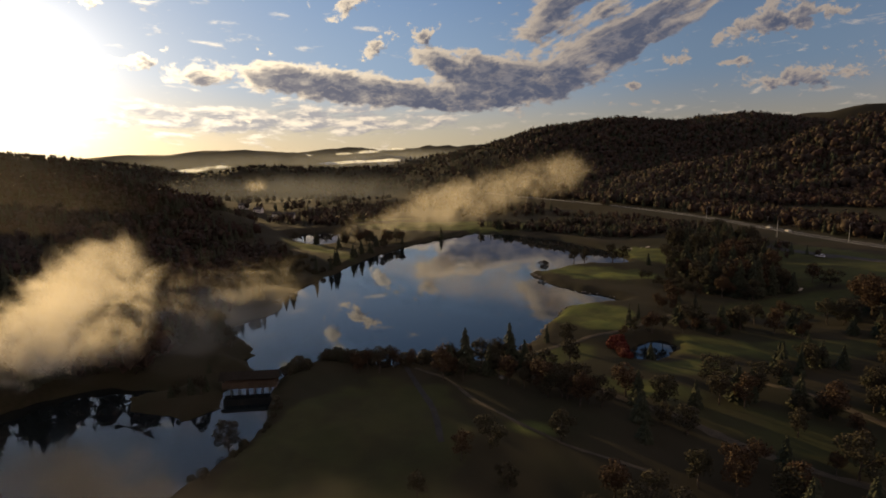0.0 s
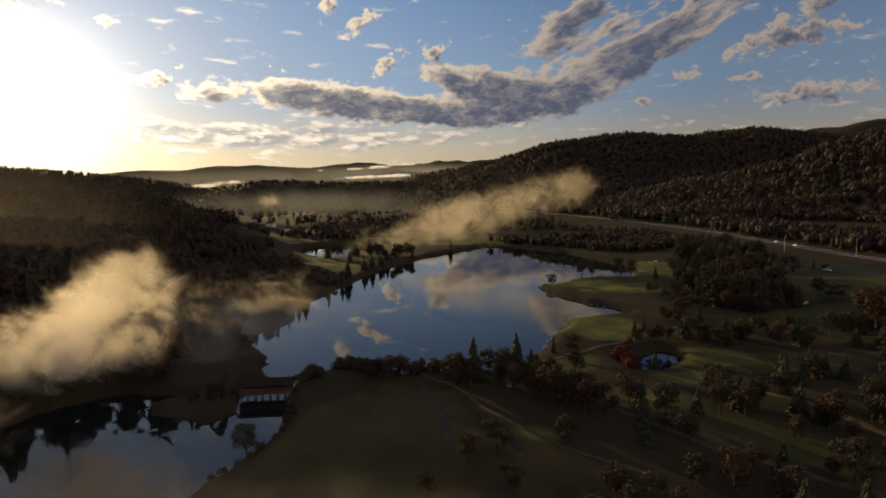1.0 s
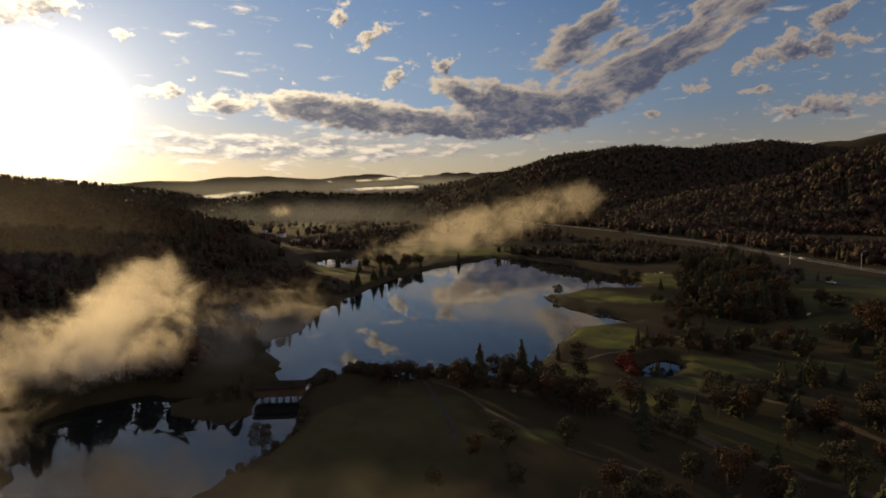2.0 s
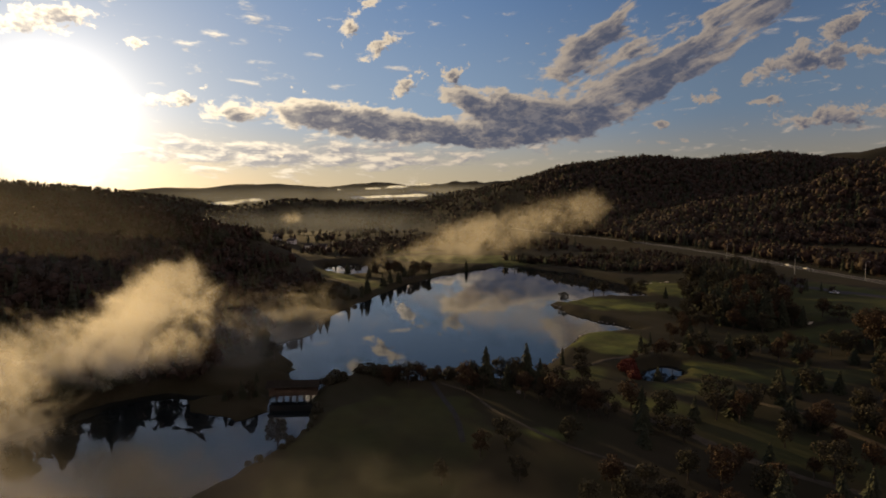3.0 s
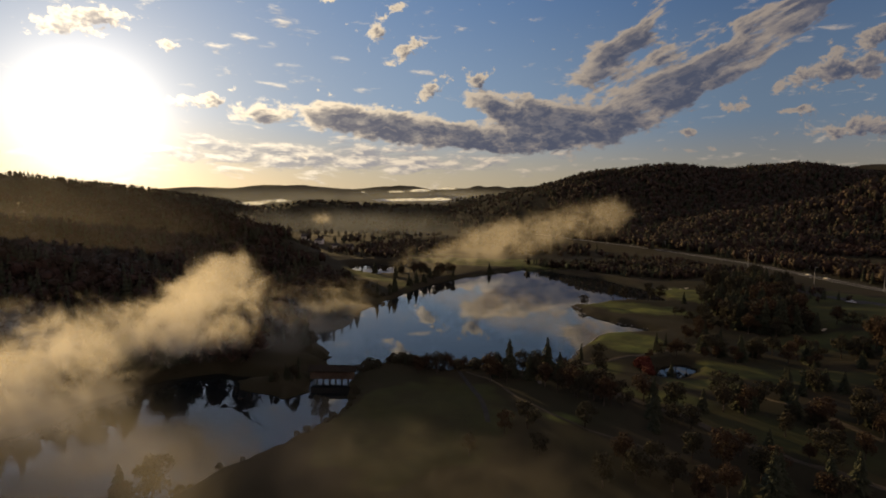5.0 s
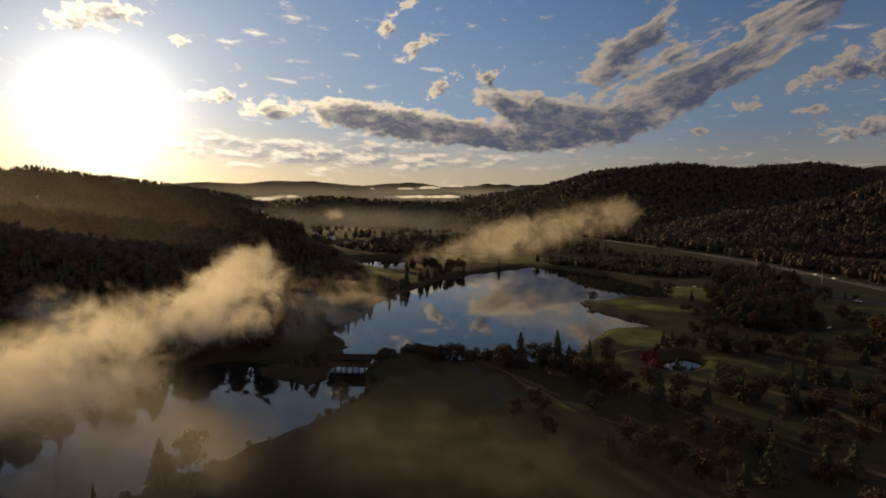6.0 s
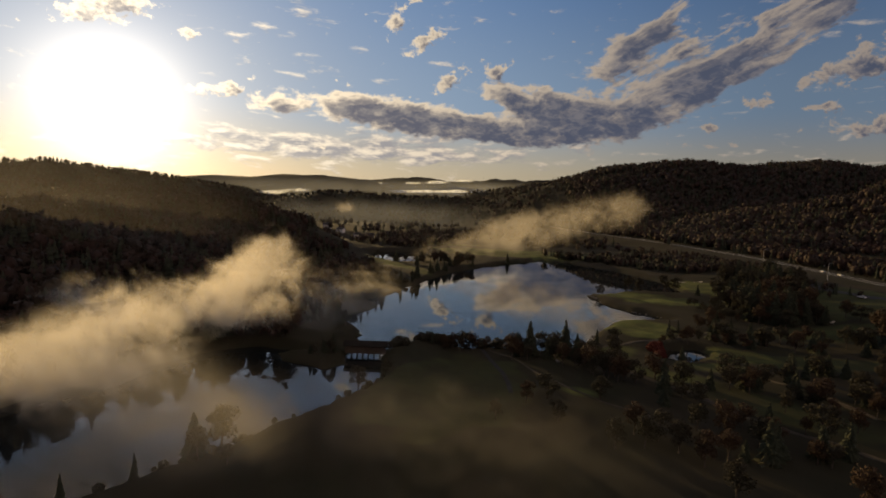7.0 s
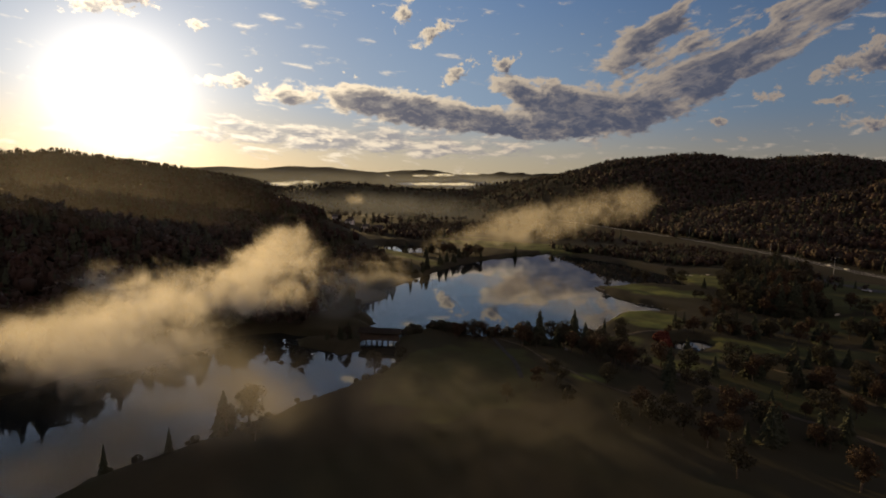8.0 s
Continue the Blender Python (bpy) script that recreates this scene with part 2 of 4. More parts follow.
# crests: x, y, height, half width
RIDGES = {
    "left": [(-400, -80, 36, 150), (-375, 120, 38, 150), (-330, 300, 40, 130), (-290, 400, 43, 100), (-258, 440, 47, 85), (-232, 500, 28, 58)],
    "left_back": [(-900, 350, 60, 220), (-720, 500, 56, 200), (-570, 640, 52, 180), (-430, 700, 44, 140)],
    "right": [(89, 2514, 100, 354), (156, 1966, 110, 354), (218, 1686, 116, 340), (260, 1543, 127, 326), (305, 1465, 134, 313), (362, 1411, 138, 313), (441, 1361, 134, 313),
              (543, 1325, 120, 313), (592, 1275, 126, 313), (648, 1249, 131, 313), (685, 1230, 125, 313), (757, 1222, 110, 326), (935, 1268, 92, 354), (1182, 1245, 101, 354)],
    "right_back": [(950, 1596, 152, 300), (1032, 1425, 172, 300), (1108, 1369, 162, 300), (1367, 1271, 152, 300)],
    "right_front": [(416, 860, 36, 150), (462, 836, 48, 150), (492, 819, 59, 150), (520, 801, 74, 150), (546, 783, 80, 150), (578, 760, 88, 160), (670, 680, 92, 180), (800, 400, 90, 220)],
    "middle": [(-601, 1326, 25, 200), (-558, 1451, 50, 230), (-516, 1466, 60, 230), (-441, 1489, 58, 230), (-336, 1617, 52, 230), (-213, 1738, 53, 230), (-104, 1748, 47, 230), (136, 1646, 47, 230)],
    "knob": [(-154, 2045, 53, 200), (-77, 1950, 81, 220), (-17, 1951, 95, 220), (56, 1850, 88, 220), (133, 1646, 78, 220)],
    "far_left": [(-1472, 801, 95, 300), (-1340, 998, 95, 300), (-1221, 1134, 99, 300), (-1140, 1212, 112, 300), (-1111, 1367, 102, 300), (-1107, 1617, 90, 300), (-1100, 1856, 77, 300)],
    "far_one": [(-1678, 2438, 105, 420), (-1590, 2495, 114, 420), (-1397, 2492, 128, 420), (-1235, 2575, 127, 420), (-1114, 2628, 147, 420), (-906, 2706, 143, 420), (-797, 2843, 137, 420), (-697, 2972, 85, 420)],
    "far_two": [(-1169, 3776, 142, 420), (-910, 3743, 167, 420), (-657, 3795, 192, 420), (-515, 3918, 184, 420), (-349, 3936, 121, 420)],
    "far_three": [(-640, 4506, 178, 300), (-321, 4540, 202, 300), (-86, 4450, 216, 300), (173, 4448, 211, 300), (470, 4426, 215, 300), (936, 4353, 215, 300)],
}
ROAD = [(300, 120), (262, 240), (240, 330), (232, 420), (226, 500), (196, 630), (157, 748), (120, 840), (92, 920), (60, 1030)]


def along(px, py, line, closed=False):
    """Distance to a line of points, and how far along its pieces (index + part) the nearest place lies."""
    best, where = np.full(px.shape, 1e9), np.zeros(px.shape)
    ring = list(zip(line, line[1:] + line[:1])) if closed else list(zip(line, line[1:]))
    for k, (a, b) in enumerate(ring):
        dx, dy = b[0] - a[0], b[1] - a[1]
        t = np.clip(((px - a[0]) * dx + (py - a[1]) * dy) / (dx * dx + dy * dy), 0, 1)
        d = np.hypot(px - a[0] - t * dx, py - a[1] - t * dy)
        near = d < best
        best, where = np.where(near, d, best), np.where(near, k + t, where)
    return best, where


def inside(px, py, ring):
    res = np.zeros(px.shape, bool)
    for a, b in zip(ring, ring[1:] + ring[:1]):
        if a[1] != b[1]:
            res ^= ((py > a[1]) != (py > b[1])) & (px < a[0] + (py - a[1]) * (b[0] - a[0]) / (b[1] - a[1]))
    return res


def waves(px, py, size, seed, octaves=4):
    """Cheap rolling noise, about -1 to 1."""
    rng, total, amp = np.random.RandomState(seed), 0, 1.0
    for _ in range(octaves):
        for _ in range(3):
            a, ph = rng.uniform(0, 2 * math.pi, 2)
            total = total + amp / 3 * np.sin((px * math.cos(a) + py * math.sin(a)) * 2 * math.pi / size * rng.uniform(0.7, 1.3) + ph)
        size, amp = size / 2.1, amp * 0.55
    return total


def shore(px, py):
    """Metres to the nearest water's edge: below zero in the water."""
    wx = px + 1.6 * waves(px, py, 18, 3, 3)
    wy = py + 1.6 * waves(px, py, 18, 4, 3)
    dist = np.full(px.shape, 1e9)
    for ring in (LAKE, POND, FAR_POND, SMALL_POND):
        d, _ = along(wx, wy, ring, True)
        dist = np.minimum(dist, np.where(inside(wx, wy, ring), -d, d))
    return dist


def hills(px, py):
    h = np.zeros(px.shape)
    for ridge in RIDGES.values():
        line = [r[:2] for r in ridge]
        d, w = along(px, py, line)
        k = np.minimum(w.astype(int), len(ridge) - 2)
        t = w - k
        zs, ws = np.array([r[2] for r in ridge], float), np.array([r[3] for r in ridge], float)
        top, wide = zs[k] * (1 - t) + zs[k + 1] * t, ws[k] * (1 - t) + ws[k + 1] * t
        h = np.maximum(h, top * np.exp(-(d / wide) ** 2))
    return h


def lie(px, py, s=None, h=None):
    px, py = np.asarray(px, float), np.asarray(py, float)
    h = hills(px, py) if h is None else h
    s = shore(px, py) if s is None else s
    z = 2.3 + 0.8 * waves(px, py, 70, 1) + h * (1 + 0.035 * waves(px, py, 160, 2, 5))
    rise = np.clip((px - 120) / 90, 0, 1)
    z = z + 8.5 * rise * rise * (3 - 2 * rise) + 9.0 * np.clip((px - 250) / 250, 0, 1) * np.clip(py / 300, 0, 1)
    d, _ = along(px, py, ROAD)
    bed = np.clip(1 - (d - 9) / 16, 0, 1)
    z = z * (1 - bed) + 11.5 * bed
    bank = np.clip(s / 5.5, 0, 1)
    bank = bank * bank * (3 - 2 * bank)
    z = np.where(s < 0, -0.5 + np.maximum(s, -6) * 0.35, -0.15 + 0.45 * np.clip(s / 1.2, 0, 1) + (z - 0.3) * bank)
    return z


def height(x, y):
    return float(lie(np.array([x]), np.array([y]))[0])


def mesh_from(name, verts, faces, mat=None, smooth=False):
    """A mesh from points and faces that all have as many corners."""
    verts, faces = np.asarray(verts, np.float32), np.asarray(faces, np.int32)
    me = bpy.data.meshes.new(name)
    n, k = faces.shape
    me.vertices.add(len(verts))
    me.loops.add(n * k)
    me.polygons.add(n)
    me.vertices.foreach_set("co", verts.ravel())
    me.loops.foreach_set("vertex_index", faces.ravel())
    me.polygons.foreach_set("loop_start", np.arange(0, n * k, k, dtype=np.int32))
    me.polygons.foreach_set("use_smooth", np.full(n, smooth))
    if mat:
        me.materials.append(mat)
    me.update(calc_edges=True)
    return me


def grid_mesh(name, gx, gy, gz, mat, smooth=True):
    ny, nx = gx.shape
    verts = np.stack([gx, gy, gz], -1).reshape(-1, 3)
    i = np.arange(ny * nx).reshape(ny, nx)
    quads = np.stack([i[:-1, :-1], i[:-1, 1:], i[1:, 1:], i[1:, :-1]], -1).reshape(-1, 4)
    return mesh_from(name, verts, quads, mat, smooth)


# mown turf, and bright patches painted for sunlit streaks: x, y, half length, half width, turn
# and how strongly the bright mown colour shows
MOWN_LIT = [(57, 214, 17, 19, 10, 1.0), (82, 300, 18, 30, 62, 1.0), (128, 356, 17, 34, 8, 1.0), (10, 545, 95, 42, -8, 1.0), (-96, 408, 62, 9, -54, 1.0), (180, 290, 40, 52, 0, 0.5),
        (145, 222, 38, 14, 5, 0.4), (84, 178, 15, 9, -20, 0.75), (70, 160, 12, 7, 10, 0.7), (52, 144, 14, 6, -25, 0.6), (-18, 116, 24, 36, -10, 0.28), (20, 122, 5, 3, -20, 1.0), (112, 172, 26, 9, 0, 0.4),
        (75, 118, 30, 10, -40, 0.25), (-90, 620, 60, 18, 10, 0.8), (38, 172, 12, 7, 40, 0.6), (-4, 178, 10, 4, 0, 0.5)]
GREENS = [(56, 211, 5, 9, 12, 1.0), (86, 292, 9, 7, 20, 1.0), (148, 224, 9, 6, 0, 0.6), (52, 141, 6, 4, 0, 0.6)]


def patches(px, py, rows, soft):
    best = np.zeros(px.shape)
    for x, y, a, b, turn, turf_amount in rows:
        c, s = math.cos(radians(turn)), math.sin(radians(turn))
        u, v = ((px - x) * c + (py - y) * s) / a, ((py - y) * c - (px - x) * s) / b
        r = np.hypot(u, v) + 0.12 * waves(px, py, 14, 31, 2)
        best = np.maximum(best, turf_amount * np.clip((1.0 - r) * min(a, b) / soft + 0.5, 0, 1))
    return best


def make_ground():
    u = np.linspace(-1, 1, 420)
    xs = 4900 * np.sinh(5.6 * u) / math.sinh(5.6)
    v = np.linspace(-0.78, 1, 430)
    ys = 130 + 4760 * np.sinh(5.3 * v) / math.sinh(5.3)
    gx, gy = np.meshgrid(xs, ys)
    s, h = shore(gx, gy), hills(gx, gy)
    gz = lie(gx, gy, s, h)
    me = grid_mesh("ground", gx, gy, gz, M_ground)
    turf, fine = patches(gx, gy, MOWN_LIT, 2.5), patches(gx, gy, GREENS, 1.0)
    wood = np.clip(np.maximum(np.maximum((h - 0.6) / 2, (-95 - gx) / 10), (gy - 600) / 60), 0, 1) * (1 - turf)
    turf = turf * 0.8 * np.clip((s - 1.0) / 2, 0, 1) + fine * 0.3
    for key, val in (("turf", turf), ("wood", wood)):
        at = me.attributes.new(key, "FLOAT", "POINT")
        at.data.foreach_set("value", val.ravel().astype(np.float32))
    return tagged(new("ground", me), "dark valley ground of mown grass, rough and woodland floor", "ground", kind="structure")


make_ground()


def make_water(name, ring, label):
    cx, cy = [sum(p[k] for p in ring) / len(ring) for k in (0, 1)]
    xs, ys = [p[0] for p in ring], [p[1] for p in ring]
    pad = 6
    v = [(min(xs) - pad, min(ys) - pad, 0), (max(xs) + pad, min(ys) - pad, 0), (max(xs) + pad, max(ys) + pad, 0), (min(xs) - pad, max(ys) + pad, 0)]
    return tagged(new(name, mesh_from(name, v, [(0, 1, 2, 3)], M_water)), label, "water", kind="structure")


make_water("water", LAKE + POND + FAR_POND + SMALL_POND, "still dark pond water mirroring the morning sky")


# ---- woods ----
def tuft_tree(rng, kind, small=False):
    """A low tree for the woods: unit height, verts and faces."""
    v, f = [], []
    if kind == "spruce":
        for k in range(5):
            z0, z1, r = 0.08 + 0.17 * k, 0.34 + 0.165 * k, 0.20 * (1 - k / 5.6)
            n, base = 6, len(v)
            a0 = rng.uniform(0, 6)
            for j in range(n):
                rr = r * rng.uniform(0.7, 1.2)
                v.append((rr * math.cos(a0 + j * 2 * math.pi / n), rr * math.sin(a0 + j * 2 * math.pi / n), z0 + rng.uniform(-0.03, 0.03)))
            v.append((0, 0, min(z1, 1.0)))
            f += [(base + j, base + (j + 1) % n, base + n) for j in range(n)]
    else:
        # an uneven core of foliage inside many loose sprays
        g = (1 + 5 ** 0.5) / 2
        ico = np.array([(-1, g, 0), (1, g, 0), (-1, -g, 0), (1, -g, 0), (0, -1, g), (0, 1, g), (0, -1, -g), (0, 1, -g), (g, 0, -1), (g, 0, 1), (-g, 0, -1), (-g, 0, 1)]) / 1.9
        tri = [(0, 11, 5), (0, 5, 1), (0, 1, 7), (0, 7, 10), (0, 10, 11), (1, 5, 9), (5, 11, 4), (11, 10, 2), (10, 7, 6), (7, 1, 8),
               (3, 9, 4), (3, 4, 2), (3, 2, 6), (3, 6, 8), (3, 8, 9), (4, 9, 5), (2, 4, 11), (6, 2, 10), (8, 6, 7), (9, 8, 1)]
        lean = rng.normal(size=3) * (0.04, 0.04, 0.02)
        v += [tuple(lean + (0, 0, 0.52) + q * (0.24, 0.24, 0.34) * rng.uniform(0.75, 1.2)) for q in ico]
        f += tri
        for k in range(22 if small else 40):
            d = rng.normal(size=3)
            d /= np.linalg.norm(d)
            c = lean + (0, 0, 0.52) + d * (0.30, 0.30, 0.40) * rng.uniform(0.75, 1.1)
            base = len(v)
            v += [tuple(c + q) for q in rng.normal(size=(3, 3)) * 0.085]
            f.append((base, base + 1, base + 2))
    return np.array(v), np.array(f)


def make_wood(name, label, spots, heights, kinds, seed, small=False):
    """spots: n x 2; joined into one mesh."""
    rng = np.random.RandomState(seed)
    protos = {k: [tuft_tree(rng, k, small) for _ in range(6)] for k in ("spruce", "broad")}
    zs = lie(spots[:, 0], spots[:, 1])
    verts, faces, mats, count = [], [], [], 0
    turn, wide = rng.uniform(0, 6.28, len(spots)), heights * rng.uniform(0.9, 1.35, len(spots))
    pick = np.arange(len(spots)) % 6
    for kind in ("spruce", "broad"):
        for k in range(6):
            sel = np.where((kinds == kind) & (pick == k))[0]
            if not len(sel):
                continue
            pv, pf = protos[kind][k]
            c, s = np.cos(turn[sel])[:, None], np.sin(turn[sel])[:, None]
            w, h = wide[sel][:, None], heights[sel][:, None]
            q = np.stack([(pv[:, 0] * c - pv[:, 1] * s) * w + spots[sel, :1], (pv[:, 0] * s + pv[:, 1] * c) * w + spots[sel, 1:], pv[:, 2] * h + zs[sel][:, None] - 0.3], -1)
            verts.append(q.reshape(-1, 3))
            faces.append((pf[None] + (count + np.arange(len(sel)) * len(pv))[:, None, None]).reshape(-1, 3))
            mats.append(np.full(len(pf) * len(sel), 0 if kind == "spruce" else 1))
            count += len(pv) * len(sel)
    me = mesh_from(name, np.concatenate(verts), np.concatenate(faces), M_spruce, True)
    me.materials.append(M_canopy)
    me.polygons.foreach_set("material_index", np.concatenate(mats).astype(np.int32))
    me.update()
    return tagged(new(name, me), label, "woods", kind="stuff")


def scatter(n, x0, x1, y0, y1, keep, seed):
    rng = np.random.RandomState(seed)
    p = np.stack([rng.uniform(x0, x1, n), rng.uniform(y0, y1, n)], -1)
    return p[keep(p[:, 0], p[:, 1])]


def kinds_for(n, share, seed):
    return np.where(np.random.RandomState(seed).uniform(size=n) < share, "spruce", "broad")


def off_road(x, y, m):
    return along(x, y, ROAD)[0] > m


def plant_woods():
    p = scatter(8600, -440, -60, -60, 620, lambda x, y: ((hills(x, y) > 0.8) | (x < -100)) & (shore(x, y) > 3) & (patches(x, y, MOWN_LIT, 2) < 0.1) & ~((x > -150) & (y > 365) & (y < 600)) & ~((x > -205) & (y > 450)), 21)
    make_wood("hillside_woods", "dark mixed spruce and broadleaf woods on the hillside above the ponds", p, np.random.RandomState(1).uniform(7, 13, len(p)), kinds_for(len(p), 0.5, 2), 3)
    p = scatter(2800, -900, -400, 250, 900, lambda x, y: hills(x, y) > 12, 20)
    make_wood("ridge_woods", "dark mixed woods on the ridge under the sun", p, np.random.RandomState(1).uniform(9, 15, len(p)), kinds_for(len(p), 0.5, 2), 3)
    p = scatter(17000, 130, 960, 600, 1800, lambda x, y: ((hills(x, y) > 9) | (x > 185)) & off_road(x, y, 16) & (y < 1510 - 0.3 * (x - 270)) & (x < 0.72 * y + 60), 22)
    make_wood("hill_woods", "dark wooded hill with a ragged treetop line", p, np.random.RandomState(4).uniform(10, 18, len(p)), kinds_for(len(p), 0.4, 5), 6, True)
    p = scatter(14000, 240, 760, 200, 900, lambda x, y: (hills(x, y) > 1.0) & (hills(x, y) < 95) & off_road(x, y, 18) & (x < 0.80 * y + 60), 23)
    make_wood("slope_woods", "autumn-tinged broadleaf woods on the slope above the road", p, np.random.RandomState(7).uniform(6, 11, len(p)), kinds_for(len(p), 0.2, 8), 9, True)
    p = scatter(6000, -900, 300, 900, 2100, lambda x, y: (hills(x, y) > 8), 24)
    make_wood("valley_woods", "hazy wooded rises down the valley", p, np.random.RandomState(10).uniform(9, 15, len(p)), kinds_for(len(p), 0.6, 11), 12, True)
    p = scatter(4500, -1700, -900, 700, 2000, lambda x, y: (hills(x, y) > 40), 25)
    make_wood("far_woods", "hazy woods along the far ridge", p, np.random.RandomState(13).uniform(9, 15, len(p)), kinds_for(len(p), 0.8, 14), 15)


plant_woods()


def belt(n, line, width, seed, clear=4.0):
    """Places along a line of points, spread over a width."""
    rng = np.random.RandomState(seed)
    seg = np.array([math.dist(a, b) for a, b in zip(line, line[1:])])
    k = rng.choice(len(seg), n, p=seg / seg.sum())
    t = rng.uniform(size=n)
    a, b = np.array(line, float)[k], np.array(line, float)[k + 1]
    p = a + (b - a) * t[:, None] + rng.uniform(-width, width, (n, 2))
    s = shore(p[:, 0], p[:, 1])
    return p[(s > clear) & off_road(p[:, 0], p[:, 1], 12)]


def plant_belts():
    p = belt(420, [(40, 530), (80, 502), (112, 468), (132, 445), (165, 430), (135, 520), (100, 560)], 12, 41)
    make_wood("lakeside_wood", "dark trees in a belt along the far lake shore", p, np.random.RandomState(42).uniform(5, 9, len(p)), kinds_for(len(p), 0.5, 43), 44)
    p = belt(260, [(186, 300), (190, 420), (176, 520), (132, 640)], 10, 45)
    make_wood("roadside_wood", "dark trees in a belt beside the road", p, np.random.RandomState(46).uniform(3.5, 6.5, len(p)), kinds_for(len(p), 0.4, 47), 48)
    p = belt(900, [(300, 260), (270, 400), (262, 520), (240, 640), (200, 780), (150, 900)], 26, 49)
    make_wood("verge_wood", "dark trees between the road and the hill", p, np.random.RandomState(50).uniform(7, 13, len(p)), kinds_for(len(p), 0.35, 51), 52)
    p = belt(500, [(-150, 560), (-100, 700), (-60, 800), (40, 760), (90, 660)], 45, 53)
    make_wood("field_edge_wood", "hazy trees round the far fields", p, np.random.RandomState(54).uniform(7, 13, len(p)), kinds_for(len(p), 0.4, 55), 56)
    p = scatter(3200, -700, 250, 620, 1400, lambda x, y: (hills(x, y) <= 8) & (waves(x, y, 140, 8, 3) > 0.15), 57)
    make_wood("valley_floor_woods", "hazy copses on the valley floor", p, np.random.RandomState(58).uniform(7, 13, len(p)), kinds_for(len(p), 0.4, 59), 60)


plant_belts()


# ---- single trees ----
def part(name, bm, mat, parent, label=""):
    me = bpy.data.meshes.new(name)
    bm.to_mesh(me)
    bm.free()
    me.materials.append(mat)
    ob = new(name, me)
    ob.parent = parent
    return tagged(ob, label)


def bark_material():
    mat, tree, sh = material("bark", 0.9)
    p = place(tree)
    n = fractal(p, 3.0, 6, 0.65)
    tree.links.new(blend(n.step(0.35, 0.65), (0.035, 0.026, 0.019), (0.10, 0.078, 0.058)), sh.inputs["Base Color"])
    relief(tree, sh, n, 0.8, 0.05)
    return mat


M_bark = bark_material()
M_red = leaf_material("red_leaves", (0.075, 0.014, 0.010), (0.10, 0.024, 0.014), (0.05, 0.016, 0.010))
M_rust = leaf_material("rust_leaves", (0.044, 0.030, 0.017), (0.062, 0.038, 0.020), (0.050, 0.028, 0.017))


def tube(bm, points, radii, sides=7):
    rings = []
    for k, (p, r) in enumerate(zip(points, radii)):
        a = Vector(points[min(k + 1, len(points) - 1)]) - Vector(points[max(k - 1, 0)])
        q = a.to_track_quat("Z", "Y")
        rings.append([bm.verts.new(Vector(p) + q @ Vector((r * math.cos(6.2832 * j / sides), r * math.sin(6.2832 * j / sides), 0))) for j in range(sides)])
    for r0, r1 in zip(rings, rings[1:]):
        for j in range(sides):
            bm.faces.new((r0[j], r0[(j + 1) % sides], r1[(j + 1) % sides], r1[j]))
    bm.faces.new(rings[-1])


def spruce(seed, label, slim=1.0):
    """A spruce ten metres tall: trunk and tiers of drooping boughs."""
    rng = random.Random(seed)
    root = tagged(new("spruce_tree"), label, "tree", "trees of the valley floor")
    bm = bmesh.new()
    tube(bm, [(0, 0, -0.4), (0.05, 0, 3), (0, 0.05, 6.5), (0, 0, 9.7)], [0.20, 0.16, 0.09, 0.02], 7)
    part("trunk", bm, M_bark, root)
    bm = bmesh.new()
    tiers = 19
    for k in range(tiers):
        z = 1.0 + 8.7 * k / (tiers - 1)
        reach = (2.9 * (1 - (k / tiers) ** 1.2) + 0.22) * slim
        n = 11 - k // 3
        a0 = rng.uniform(0, 6.28)
        for j in range(n):
            a = a0 + 6.283 * j / n + rng.uniform(-0.25, 0.25)
            r = reach * rng.uniform(0.62, 1.12)
            c, s = math.cos(a), math.sin(a)
            droop, half = r * rng.uniform(0.22, 0.5), r * rng.uniform(0.20, 0.30) + 0.05

            def at(d, side, up):
                return bm.verts.new((c * d - s * side, s * d + c * side, z + up))
            tip, mid, root_v = at(r, 0, -droop), at(r * 0.55, 0, -droop * 0.32 + 0.12), at(0.03, 0, 0.28)
            l1, r1 = at(r * 0.6, half, -droop * 0.75 - 0.1), at(r * 0.6, -half, -droop * 0.75 - 0.1)
            l2, r2 = at(r * 0.2, half * 0.6, -0.12), at(r * 0.2, -half * 0.6, -0.12)
            for f in ((mid, l1, tip), (mid, tip, r1), (root_v, l2, mid), (l2, l1, mid), (root_v, mid, r2), (r2, mid, r1)):
                bm.faces.new(f)
    part("crown", bm, M_spruce, root)
    return root


